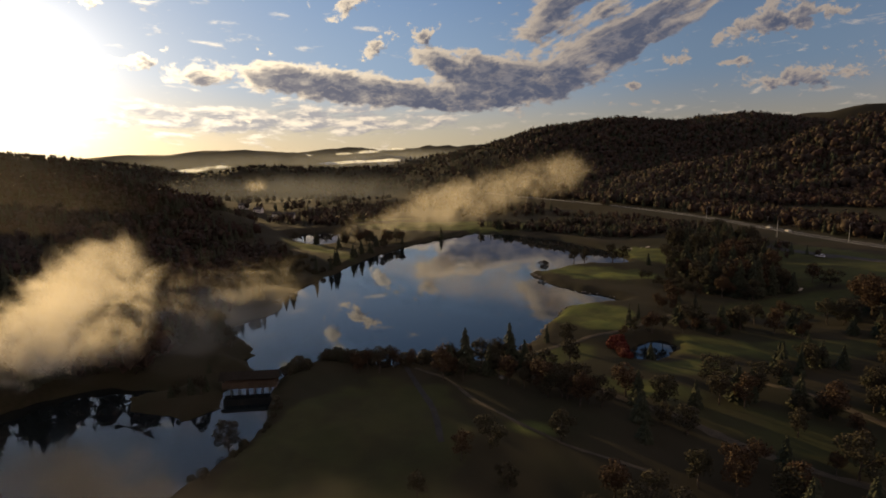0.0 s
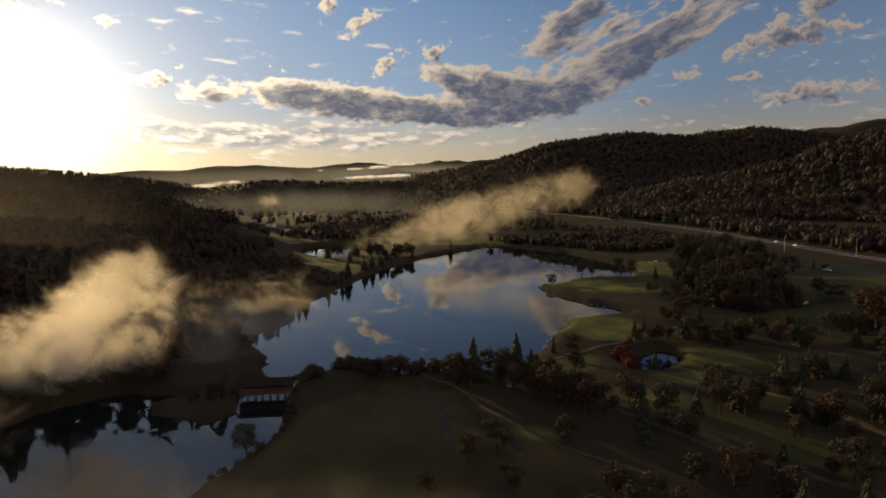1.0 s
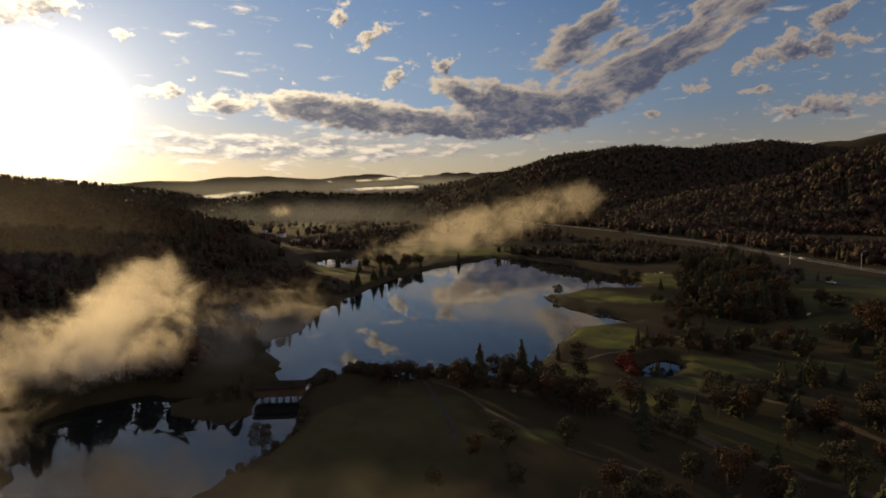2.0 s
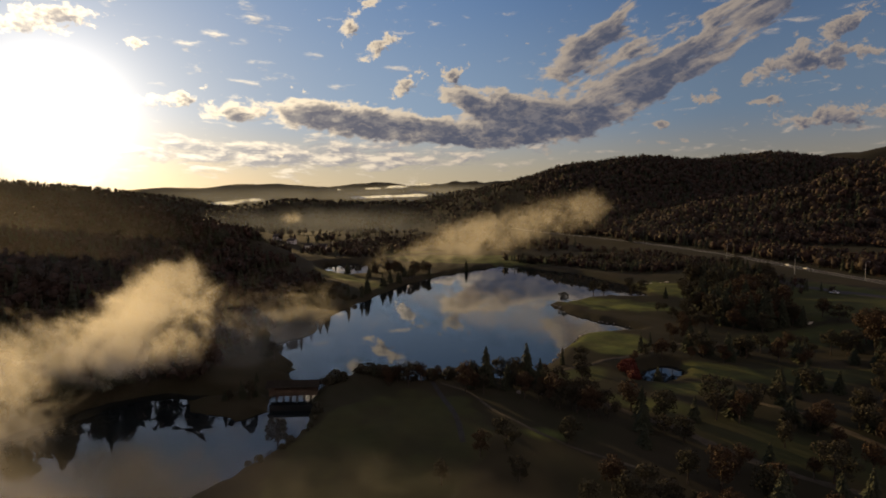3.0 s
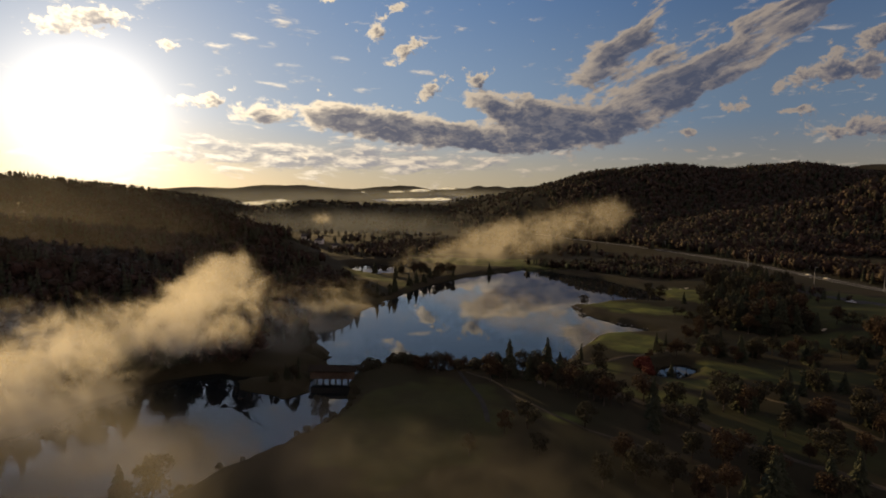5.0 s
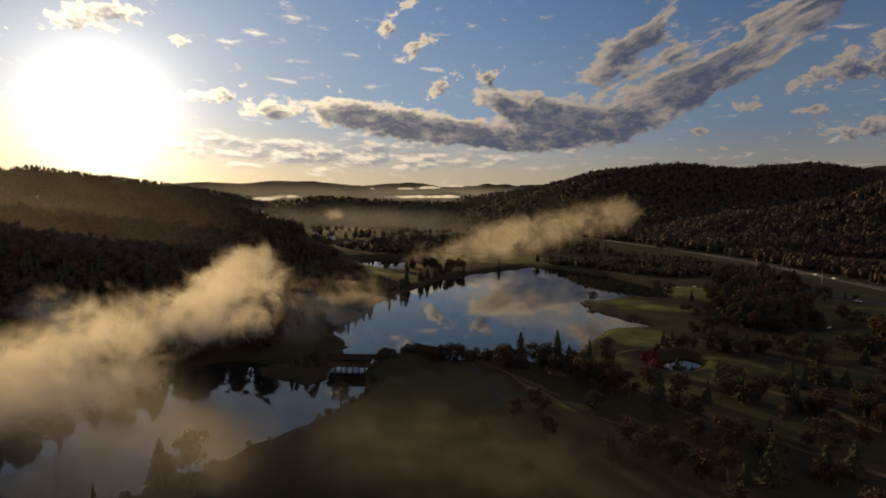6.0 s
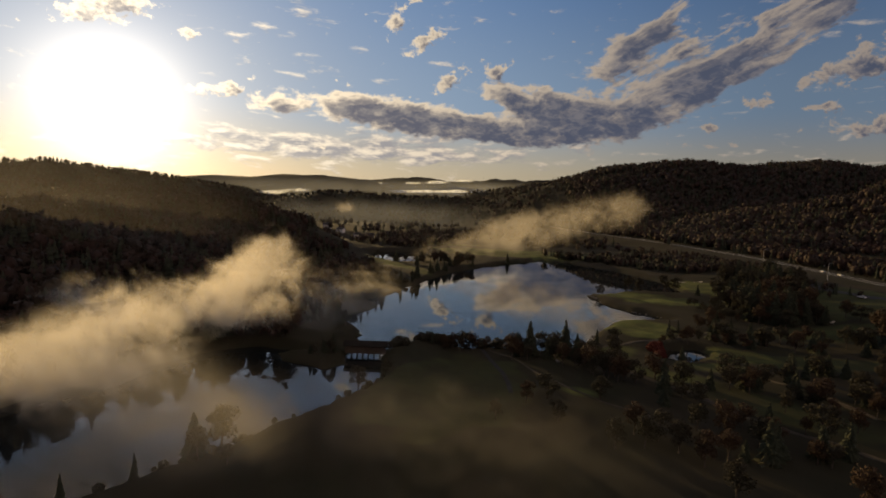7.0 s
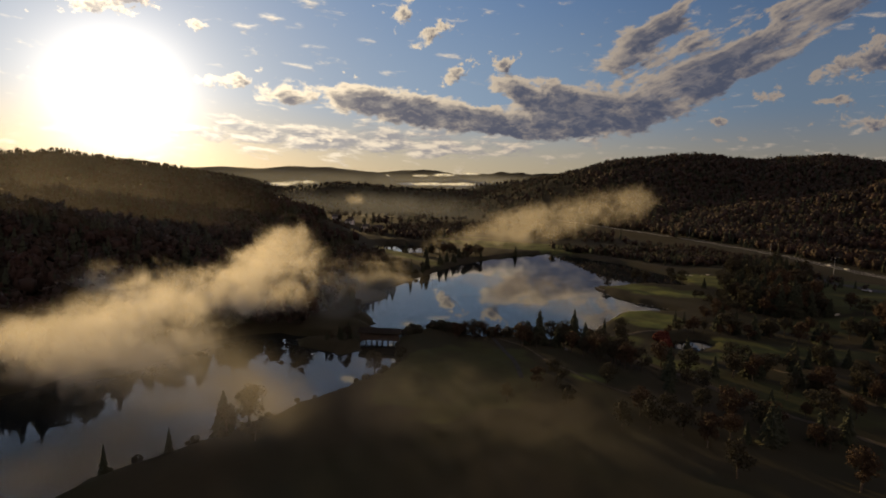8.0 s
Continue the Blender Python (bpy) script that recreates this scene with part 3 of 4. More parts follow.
def broadleaf(seed, label, mat, wide=1.0, clumps=1000, low=0.16):
    """A broadleaf tree ten metres tall: forked trunk, and a crown of many leafy sprays."""
    rng = random.Random(seed)
    root = tagged(new("broadleaf_tree"), label, "tree", "trees of the valley floor")
    bm = bmesh.new()
    tube(bm, [(0, 0, -0.4), (0.1, 0.05, 1.6), (0.0, 0.1, 3.6), (0.2, 0.0, 6.5)], [0.30, 0.23, 0.17, 0.06], 8)
    lobes = []
    for k in range(8):
        a, h = 0.785 * k + rng.uniform(-0.3, 0.3), rng.uniform(3.4, 7.6)
        r = rng.uniform(1.1, 2.2) * wide
        end = Vector((r * math.cos(a), r * math.sin(a), h))
        tube(bm, [(0.05, 0.05, rng.uniform(1.6, 4.0)), end * 0.55 + Vector((0, 0, h * 0.30)), end], [0.11, 0.07, 0.02], 5)
        lobes.append((end, rng.uniform(1.2, 1.9)))
    lobes += [(Vector((0.2, 0, 8.1)), 1.6), (Vector((0, 0.2, 5.6)), 2.1 * wide)]
    part("trunk", bm, M_bark, root)
    bm = bmesh.new()
    while clumps:
        c, r = rng.choice(lobes)
        d = Vector((rng.gauss(0, 1), rng.gauss(0, 1), rng.gauss(0, 0.85))).normalized()
        p = c + d * r * rng.uniform(0.55, 1.05)
        if p.z < 10 * low or p.z > 10.2:
            continue
        clumps -= 1
        e1 = Vector((rng.gauss(0, 1), rng.gauss(0, 1), rng.gauss(0, 0.6))).normalized()
        e2 = d.cross(e1).normalized()
        w = rng.uniform(0.22, 0.44)
        v = [bm.verts.new(q) for q in (p + d * 0.12, p + e1 * w - d * 0.1, p + e2 * w, p - e1 * w * 0.9 - d * 0.12)]
        bm.faces.new((v[0], v[1], v[2]))
        bm.faces.new((v[0], v[2], v[3]))
    part("crown", bm, mat, root)
    return root


def bush(seed, label, mat):
    """A bush about two metres tall."""
    rng = random.Random(seed)
    root = tagged(new("bush"), label, "bush", "bushes along the shore")
    bm = bmesh.new()
    for k in range(4):
        a = 1.57 * k + rng.uniform(-0.4, 0.4)
        tube(bm, [(0, 0, -0.3), (0.4 * math.cos(a), 0.4 * math.sin(a), 0.7), (0.9 * math.cos(a), 0.9 * math.sin(a), 1.5)], [0.05, 0.035, 0.012], 5)
    part("stems", bm, M_bark, root)
    bm = bmesh.new()
    for k in range(150):
        a, t = rng.uniform(0, 6.283), rng.uniform(0.05, 1)
        r = 1.3 * math.sqrt(max(0.0, 1 - (t - 0.35) ** 2 / 0.45)) * rng.uniform(0.6, 1.05)
        p = Vector((r * math.cos(a), r * math.sin(a), 0.15 + 1.9 * t))
        d = Vector((p.x, p.y, p.z - 0.7)).normalized()
        e1 = Vector((rng.gauss(0, 1), rng.gauss(0, 1), rng.gauss(0, 0.6))).normalized()
        e2 = d.cross(e1).normalized()
        w = rng.uniform(0.16, 0.32)
        v = [bm.verts.new(q) for q in (p + d * 0.12, p + e1 * w, p + e2 * w, p - e1 * w, p - e2 * w)]
        for i, j in ((1, 2), (2, 3), (3, 4), (4, 1)):
            bm.faces.new((v[0], v[i], v[j]))
    part("foliage", bm, mat, root)
    return root


class Nursery:
    """Gives a first tree of each sort, then copies of it."""

    def __init__(self, makers, unit):
        self.makers, self.unit, self.made, self.count = makers, unit, {}, 0

    def plant(self, sort, x, y, tall, wide=1.0):
        self.count += 1
        pick = (sort, self.count % 4)
        turn = (self.count * 137.5) % 360
        k = tall / self.unit
        m = pose(x, y, height(x, y), 0, 0, turn) @ Matrix.Diagonal((k * wide, k * wide, k, 1))
        if pick not in self.made:
            ob = self.makers[sort](100 * len(sort) + pick[1])
            ob.matrix_basis = m
            self.made[pick] = ob
            return ob
        first = self.made[pick]
        keep = first.matrix_basis.copy()
        first.matrix_basis = Matrix()
        ob = copy_thing(first, m)
        first.matrix_basis = keep
        return ob


trees = Nursery({
    "spruce": lambda s: spruce(s, "dark green spruce tree standing on rough grass"),
    "slim": lambda s: spruce(s, "slim dark spruce tree by the lawn", 0.62),
    "green": lambda s: broadleaf(s, "dark leafy broadleaf tree with a rounded crown", M_leaf),
    "rusty": lambda s: broadleaf(s, "broadleaf tree turning rusty brown in autumn", M_rust),
    "round": lambda s: broadleaf(s, "low round broadleaf tree with a dense crown", M_leaf, 1.45, 1150, 0.06),
}, 10.0)
bushes = Nursery({
    "bush": lambda s: bush(s, "dark leafy bush on the bank", M_leaf),
    "redbush": lambda s: bush(s, "red autumn bush beside the small pond", M_red),
}, 2.0)

# sort, x, y, height
SHORE_TREES = [("spruce", 6.4, 157, 13), ("green", 11, 161, 9.5), ("green", 15.5, 158, 10), ("spruce", 19, 159, 13.5), ("green", 2, 160, 8), ("rusty", 24, 161, 7),
               ("green", -18, 158, 8.5), ("round", -24, 162, 5), ("slim", -30, 165, 5)]
POINT_TREES = [("green", 40, 181, 8.5), ("slim", 34, 184, 6.5), ("slim", 66, 200, 8), ("slim", 72, 208, 6), ("round", 55, 313, 7.5), ("green", 75, 328, 11),
               ("green", 82, 331, 10), ("green", 97, 326, 12.5), ("green", 104, 328, 11), ("spruce", 115, 319, 7), ("slim", 124, 310, 8), ("green", 60, 176, 4)]
NEAR_TREES = [("round", 31, 137, 9.5), ("rusty", 35, 133, 7.5), ("round", 25, 116, 7.5), ("round", 10, 112, 8), ("rusty", 4, 108, 7), ("green", 21, 143, 6.5), ("green", 66, 133, 9),
              ("rusty", 71, 131, 9), ("spruce", 75, 136, 8), ("spruce", 60, 132, 7), ("spruce", 94, 155, 9), ("slim", 97, 152, 9), ("slim", 104, 157, 7.5), ("round", 90, 148, 4),
              ("rusty", 30, 95, 9), ("round", 35, 92, 8), ("rusty", 52, 97, 10), ("green", 46, 99, 8), ("green", 58, 92, 9)]
EDGE_TREES = [("spruce", -67, 65, 10.5), ("green", -62, 67, 11), ("green", -65, 63, 8), ("slim", -75, 57, 6), ("slim", -79, 43, 6), ("round", -46, 119, 8), ("green", -58, 62, 5),
              ("green", 24, 86, 8), ("green", 31, 88, 9), ("rusty", 42, 81, 9), ("rusty", 48, 84, 8), ("spruce", 57, 85, 11), ("green", 87, 125, 7), ("round", 12, 98, 6),
              ("rusty", 66, 66, 10), ("green", 43, 66, 9), ("green", -4, 96, 6), ("spruce", 76, 90, 9), ("rusty", 86, 84, 9)]
HEDGE_TREES = [("rusty", 60, 187, 5), ("green", 65, 191, 6), ("rusty", 70, 194, 5.5), ("green", 76, 194, 6), ("rusty", 81, 190, 5)]
RIDGE_TREES = [("spruce", -234, 417, 15), ("slim", -238, 420, 13), ("spruce", -229, 415, 12), ("slim", -222, 418, 12), ("spruce", -190, 414, 14), ("slim", -185, 411, 11), ("spruce", -198, 412, 11)]
FAR_TREES = [("spruce", -4, 465, 10), ("round", -117, 437, 9), ("spruce", -99, 430, 11), ("round", -91, 430, 7), ("green", -78, 446, 14), ("green", -72, 450, 13), ("spruce", -80, 440, 12)]
for sort, x, y, tall in SHORE_TREES + POINT_TREES + NEAR_TREES + EDGE_TREES + HEDGE_TREES + RIDGE_TREES + FAR_TREES:
    trees.plant(sort, x, y, tall)


def plant_groves():
    rng = random.Random(5)
    # a dense grove east of the lake: x, y, spread x, spread y, how many, least and greatest height
    for gx, gy, sx, sy, n, h0, h1, sorts in ((128, 262, 14, 24, 44, 10, 18, ("spruce", "green", "spruce", "rusty")), (140, 290, 16, 30, 40, 10, 18, ("spruce", "green", "rusty")),
                                             (168, 345, 26, 24, 46, 9, 17, ("green", "spruce")), (140, 254, 12, 10, 12, 7, 12, ("rusty", "green")),
                                             (166, 196, 16, 18, 30, 9, 17, ("spruce", "rusty", "slim")), (92, 226, 8, 10, 10, 5, 9, ("green", "rusty", "spruce")), (106, 258, 11, 20, 22, 3.5, 7, ("green", "rusty", "round")), (14, 152, 14, 7, 12, 5, 10, ("green", "rusty", "spruce")),
                                             (34, 138, 9, 9, 9, 6, 10, ("round", "rusty")), (-12, 159, 14, 4, 7, 4, 7, ("green", "rusty")),
                                             (112, 128, 14, 18, 16, 5, 10, ("rusty", "green", "spruce")), (80, 108, 8, 10, 5, 5, 8, ("green", "rusty")),
                                             (-62, 425, 16, 18, 14, 7, 12, ("green", "rusty", "spruce")), (-38, 438, 12, 14, 10, 6, 11, ("green", "rusty"))):
        for _ in range(n):
            x, y = gx + rng.uniform(-sx, sx), gy + rng.uniform(-sy, sy)
            if shore(np.array([x]), np.array([y]))[0] > 2.5:
                trees.plant(rng.choice(sorts), x, y, rng.uniform(h0, h1))
    # scattered trees over the rough
    count = 0
    while count < 185:
        x, y = rng.uniform(36, 185), rng.uniform(84, 262)
        at = np.array([x]), np.array([y])
        if shore(*at)[0] > 3 and not (x < 62 and y > 168) and not (x < 115 and y > 205) and patches(*at, MOWN_LIT, 2.0)[0] < 0.05 and rng.random() < 0.35 + 0.6 * (waves(*at, 45, 91, 2)[0] > 0):
            trees.plant(rng.choice(("rusty", "green", "spruce", "round", "spruce")), x, y, rng.uniform(5.0, 10.5), rng.uniform(1.0, 1.35))
            count += 1
    # trees along the western banks
    for line, n, h0, h1 in (([(-66, 335), (-76, 292), (-92, 270), (-82, 246), (-98, 224), (-86, 206), (-78, 190), (-70, 176)], 34, 6, 11),
                            ([(-103, 158), (-114, 142), (-122, 120), (-134, 92), (-146, 60)], 26, 9, 14), ([(-80, 145), (-70, 142), (-64, 146), (-66, 158)], 9, 3, 6),
                            ([(-60, 360), (-50, 395), (-34, 424)], 10, 6, 10)):
        for x, y in belt(n, line, 3.0, len(line) * 7, 1.5):
            trees.plant(rng.choice(("spruce", "slim", "green", "spruce")), x, y, rng.uniform(h0, h1))
    for x, y in belt(70, [(-46, 160), (-34, 170), (-18, 164), (4, 166), (22, 170)], 3.0, 77, 0.8):
        bushes.plant("bush", x, y, rng.uniform(1.5, 3.6))
    for x, y in belt(45, [(-78, 316), (-92, 346), (-114, 378)], 9.0, 80, 1.0):
        bushes.plant("bush", x, y, rng.uniform(1.8, 3.4))
    for x, y in belt(30, [(-43, 150), (-40, 124), (-46, 106), (-60, 76), (-78, 44)], 2.5, 78, 0.6):
        bushes.plant("bush", x, y, rng.uniform(0.8, 1.8))
    for x, y in belt(24, [(57, 184), (55, 176), (54, 168)], 2.0, 79, 0.6):
        bushes.plant("redbush", x, y, rng.uniform(1.6, 3.2))


plant_groves()


# ---- mist ----
def make_mist(name, label, lobes, count, amount, scale, seed, ragged=2.6, tone=(0.93, 0.89, 0.77)):
    """A bank of droplets, as many soft leaves one behind the other."""
    rng = np.random.RandomState(seed)
    mat = mist_material(name, lobes, amount, scale, seed * 130.0, ragged, tone)
    lo = [min(c[k] - 1.35 * h[k] for c, h, _ in lobes) for k in range(3)]
    hi = [max(c[k] + 1.35 * h[k] for c, h, _ in lobes) for k in range(3)]
    lo[2] = max(lo[2], 0.3)
    n, m = 37, 19
    gap = (hi[1] - lo[1]) / count
    a, c = np.meshgrid(np.linspace(0, 1, n), np.linspace(0, 1, m))
    index = np.arange(n * m).reshape(m, n)
    quads = np.stack([index[:-1, :-1], index[:-1, 1:], index[1:, 1:], index[1:, :-1]], -1).reshape(-1, 4)
    verts, faces = [], []
    for k in range(count):
        ph = rng.uniform(0, 6, 2)
        p = np.stack([lo[0] + (hi[0] - lo[0]) * a, lo[1] + gap * (k + 0.5 + 0.3 * np.sin(6 * a + ph[0]) * np.cos(4 * c + ph[1])), lo[2] + (hi[2] - lo[2]) * c], -1).reshape(-1, 3)
        thick = sum(w * np.exp(-1.6 * (((p - np.array(q)) / np.array(h)) ** 2).sum(-1)) for q, h, w in lobes)
        kept = quads[(thick[quads] > 0.20).any(1)]       # no leaf reaches past the bank's rim
        verts.append(p)
        faces.append(kept + k * n * m)
    verts, faces = np.concatenate(verts), np.concatenate(faces)
    used, back = np.unique(faces, return_inverse=True)
    verts, faces = verts[used], back.reshape(-1, 4)
    return tagged(new(name, mesh_from(name, verts, faces, mat, True)), label, "mist", kind="stuff")


GREY = (0.80, 0.88, 0.95)
make_mist("pond_mist", "golden sunlit morning mist rising off the pond",
          [((-87, 149, 37), (15, 16, 12), 1.0), ((-90, 144, 27), (20, 20, 15), 1.15), ((-112, 150, 24), (19, 20, 14), 1.0), ((-103, 140, 15), (28, 20, 11), 0.9),
           ((-122, 124, 18), (30, 24, 10), 1.1), ((-106, 96, 19), (26, 20, 12), 1.3), ((-150, 150, 18), (30, 30, 13), 0.9), ((-112, 70, 14), (34, 18, 12), 1.3), ((-100, 84, 11), (34, 20, 10), 1.0)], 30, 0.22, 0.034, 1, 3.4)
make_mist("bank_mist", "thin brownish mist along the wooded lake bank", [((-74, 200, 14), (58, 50, 24), 1.0), ((-80, 168, 12), (34, 22, 14), 0.8)], 9, 0.14, 0.03, 12, 2.6)
make_mist("field_mist", "thin sunlit mist drifting over the far fairway",
          [((-62, 442, 8), (36, 24, 20), 0.95), ((-34, 452, 20), (38, 26, 22), 0.95), ((-2, 460, 29), (44, 26, 24), 1.0), ((34, 466, 36), (46, 26, 26), 1.0), ((72, 471, 47), (46, 26, 25), 0.95), ((102, 475, 56), (34, 24, 22), 0.85)], 12, 0.085, 0.030, 2, 2.4)
make_mist("mist_puff", "small golden puff of mist above the hill foot", [((-168, 508, 45), (17, 16, 13), 1.0)], 8, 0.22, 0.05, 3, 1.8)
make_mist("lawn_mist", "faint veil of mist over the lawn by the pond", [((-30, 70, 12), (58, 24, 14), 1.0), ((14, 62, 9), (40, 20, 12), 0.5)], 8, 0.026, 0.03, 4, 1.8)
make_mist("pond_veil", "thin grey veil of mist over the pond", [((-96, 62, 14), (50, 26, 20), 1.1), ((-62, 52, 14), (34, 18, 16), 0.9)], 8, 0.058, 0.02, 14, 1.4)
# thin haze, thickened to stand in for sun glare lifting the dark hillside
make_mist("hillside_haze", "thin warm haze and stand-in for sun glare before the wooded hillside", [((-275, 268, 38), (190, 120, 85), 1.3)], 6, 0.065, 0.006, 13, 0.8)
make_mist("valley_fog", "white fog lying in the valley behind the hill", [((-1010, 1900, 48), (120, 50, 10), 1.2), ((-880, 1905, 57), (120, 50, 11), 1.3), ((-775, 1910, 69), (85, 50, 10), 1.2)], 5, 0.9, 0.008, 5, 1.6, GREY)
make_mist("low_fog", "white fog lying between the far hills", [((-545, 2600, 80), (120, 50, 9), 1.2), ((-400, 2600, 85), (130, 50, 10), 1.3), ((-270, 2600, 90), (90, 50, 10), 1.2)], 5, 0.9, 0.008, 6, 1.6, GREY)
make_mist("high_fog", "white fog lying below the farthest ridge", [((-600, 3300, 138), (90, 50, 11), 1.1), ((-450, 3300, 147), (110, 50, 13), 1.3), ((-290, 3300, 160), (95, 50, 12), 1.2), ((-805, 3300, 133), (50, 50, 9), 1.0)], 5, 0.9, 0.008, 7, 1.6, GREY)
make_mist("valley_haze", "thin grey morning haze low in the valley", [((-260, 950, 22), (430, 240, 50), 1.2)], 7, 0.085, 0.004, 8, 0.8, GREY)
make_mist("distant_haze", "pale haze between the farthest ridges", [((-300, 3350, 90), (1500, 200, 130), 1.3)], 4, 0.16, 0.002, 10, 0.5, GREY)
make_mist("far_haze", "thin grey morning haze below the far hills", [((-600, 1950, 70), (1350, 260, 90), 1.3)], 5, 0.13, 0.002, 9, 0.6, GREY)


# ---- road, paths, bunkers ----
def plain(name, a, b, scale, rough, bump=0.3, depth=0.02):
    mat, tree, sh = material(name, rough)
    sh.inputs["Specular IOR Level"].default_value = 0.08
    p = place(tree)
    n, wide = fractal(p, scale, 6, 0.6), fractal(p, scale * 0.08, 3)
    tree.links.new(blend((n * 0.6 + wide * 0.4).step(0.38, 0.62), a, b), sh.inputs["Base Color"])
    relief(tree, sh, n, bump, depth)
    return mat


M_asphalt = plain("worn_asphalt", (0.042, 0.040, 0.038), (0.068, 0.064, 0.060), 4.0, 0.85)
M_lane = plain("dark_asphalt", (0.030, 0.029, 0.028), (0.050, 0.048, 0.045), 4.0, 0.9)
M_gravel = plain("gravel_path", (0.05, 0.042, 0.031), (0.085, 0.07, 0.05), 5.0, 0.95)
M_sand = plain("bunker_sand", (0.42, 0.37, 0.28), (0.52, 0.46, 0.36), 3.0, 0.95)
M_rock = plain("shore_rock", (0.10, 0.095, 0.085), (0.22, 0.20, 0.175), 2.0, 0.9, 0.8, 0.1)
M_timber = plain("weathered_timber", (0.05, 0.038, 0.027), (0.10, 0.076, 0.054), 6.0, 0.85)
M_steel = plain("galvanised_steel", (0.30, 0.30, 0.30), (0.42, 0.42, 0.41), 8.0, 0.45)
M_paint = plain("white_road_paint", (0.55, 0.54, 0.50), (0.70, 0.69, 0.65), 3.0, 0.8)
M_wall = plain("pale_house_siding", (0.60, 0.58, 0.53), (0.72, 0.70, 0.66), 2.0, 0.8)
M_roof = plain("dark_roof_shingles", (0.045, 0.042, 0.04), (0.09, 0.082, 0.076), 3.0, 0.9)
M_shingle = plain("dark_bridge_shingles", (0.018, 0.016, 0.013), (0.034, 0.030, 0.024), 3.0, 0.95)
M_tyre = plain("black_rubber", (0.018, 0.018, 0.018), (0.03, 0.03, 0.03), 8.0, 0.9)
M_board = plain("pale_sign_board", (0.55, 0.55, 0.54), (0.66, 0.66, 0.64), 2.0, 0.6)


def glass_material():
    mat, tree, sh = material("dark_window_glass", 0.06)
    sh.inputs["Base Color"].default_value = (0.02, 0.024, 0.028, 1)
    return mat


def car_paint(name, colour):
    mat, tree, sh = material(name, 0.5, 0.0)
    n = fractal(place(tree), 2.0, 3)
    tree.links.new(blend(n * 0.3, colour, tuple(c * 0.7 for c in colour)), sh.inputs["Base Color"])
    sh.inputs["Coat Weight"].default_value = 0.15
    return mat


M_glass = glass_material()


def smooth_line(points, step):
    """Points along a Catmull-Rom curve, about that far apart."""
    p = [np.array(q, float) for q in points]
    p = [2 * p[0] - p[1]] + p + [2 * p[-1] - p[-2]]
    out = []
    for a, b, c, d in zip(p, p[1:], p[2:], p[3:]):
        n = max(2, int(np.linalg.norm(c - b) / step))
        for t in np.arange(n) / n:
            out.append(0.5 * (2 * b + (c - a) * t + (2 * a - 5 * b + 4 * c - d) * t * t + (3 * b - a - 3 * c + d) * t ** 3))
    return np.array(out + [p[-2]])


def ribbon(points, half, lift, step=1.5, across=5, ragged=0.0):
    """Verts and faces of a strip laid on the ground."""
    line = smooth_line(points, step)
    way = np.gradient(line, axis=0)
    way /= np.linalg.norm(way, axis=1)[:, None]
    side = np.stack([way[:, 1], -way[:, 0]], -1)
    k = np.linspace(-1, 1, across)
    w = half * (1 + ragged * waves(line[:, 0], line[:, 1], 7, 61, 3))
    p = line[:, None, :] + side[:, None, :] * (k[None, :, None] * w[:, None, None])
    z = lie(p[..., 0], p[..., 1]) + lift - 0.05 * (np.abs(k)[None] > 0.99)
    return p[..., 0], p[..., 1], z


def make_strip(name, label, category, points, half, lift, mat, step=1.5, across=5, ragged=0.0):
    return tagged(new(name, grid_mesh(name, *ribbon(points, half, lift, step, across, ragged), mat)), label, category, kind="structure")


make_strip("road", "grey two-lane asphalt road along the valley side", "road", ROAD, 4.6, 0.12, M_asphalt, 3.0, 7)
make_strip("side_road", "narrow grey asphalt side road below the main road", "road", [(250, 200), (212, 270), (196, 300), (192, 350), (200, 400)], 3.0, 0.15, M_asphalt, 2.0)
make_strip("path_shore", "pale gravel cart path along the lake point", "path", [(12, 158), (22, 166), (31, 175), (42, 183), (52, 189), (64, 195), (78, 207), (90, 216)], 0.9, 0.10, M_gravel, 1.0, 5, 0.15)
make_strip("path_lawn", "pale gravel cart path across the lawn", "path", [(-8, 160), (1, 151), (9, 136), (15, 128), (22, 119), (29, 112), (40, 104)], 0.5, 0.10, M_gravel, 1.0, 5, 0.15)
make_strip("path_east", "pale worn track across the rough", "path", [(37, 146), (42, 140), (47, 133), (53, 128), (59, 118), (64, 110), (69, 105), (78, 97), (92, 84)], 1.2, 0.10, M_gravel, 1.0, 5, 0.25)
make_strip("path_slope", "pale worn track below the trees", "path", [(82, 154), (85, 144), (91, 137), (94, 129), (98, 116)], 1.0, 0.10, M_gravel, 1.0, 5, 0.2)
make_strip("path_centre", "dark asphalt cart path down the lawn", "path", [(-12, 165), (-6, 146), (-2, 132), (0, 116)], 0.7, 0.10, M_lane, 1.0, 5, 0.1)


def road_lines():
    for side, name in ((-4.0, "edge_line"), (4.0, "edge_line")):
        line = smooth_line(ROAD, 4.0)
        way = np.gradient(line, axis=0)
        way /= np.linalg.norm(way, axis=1)[:, None]
        shifted = line + np.stack([way[:, 1], -way[:, 0]], -1) * side
        make_strip(name, "white painted edge line on the asphalt road", "road marking", [tuple(q) for q in shifted[::3]], 0.09, 0.16, M_paint, 4.0, 3)


road_lines()


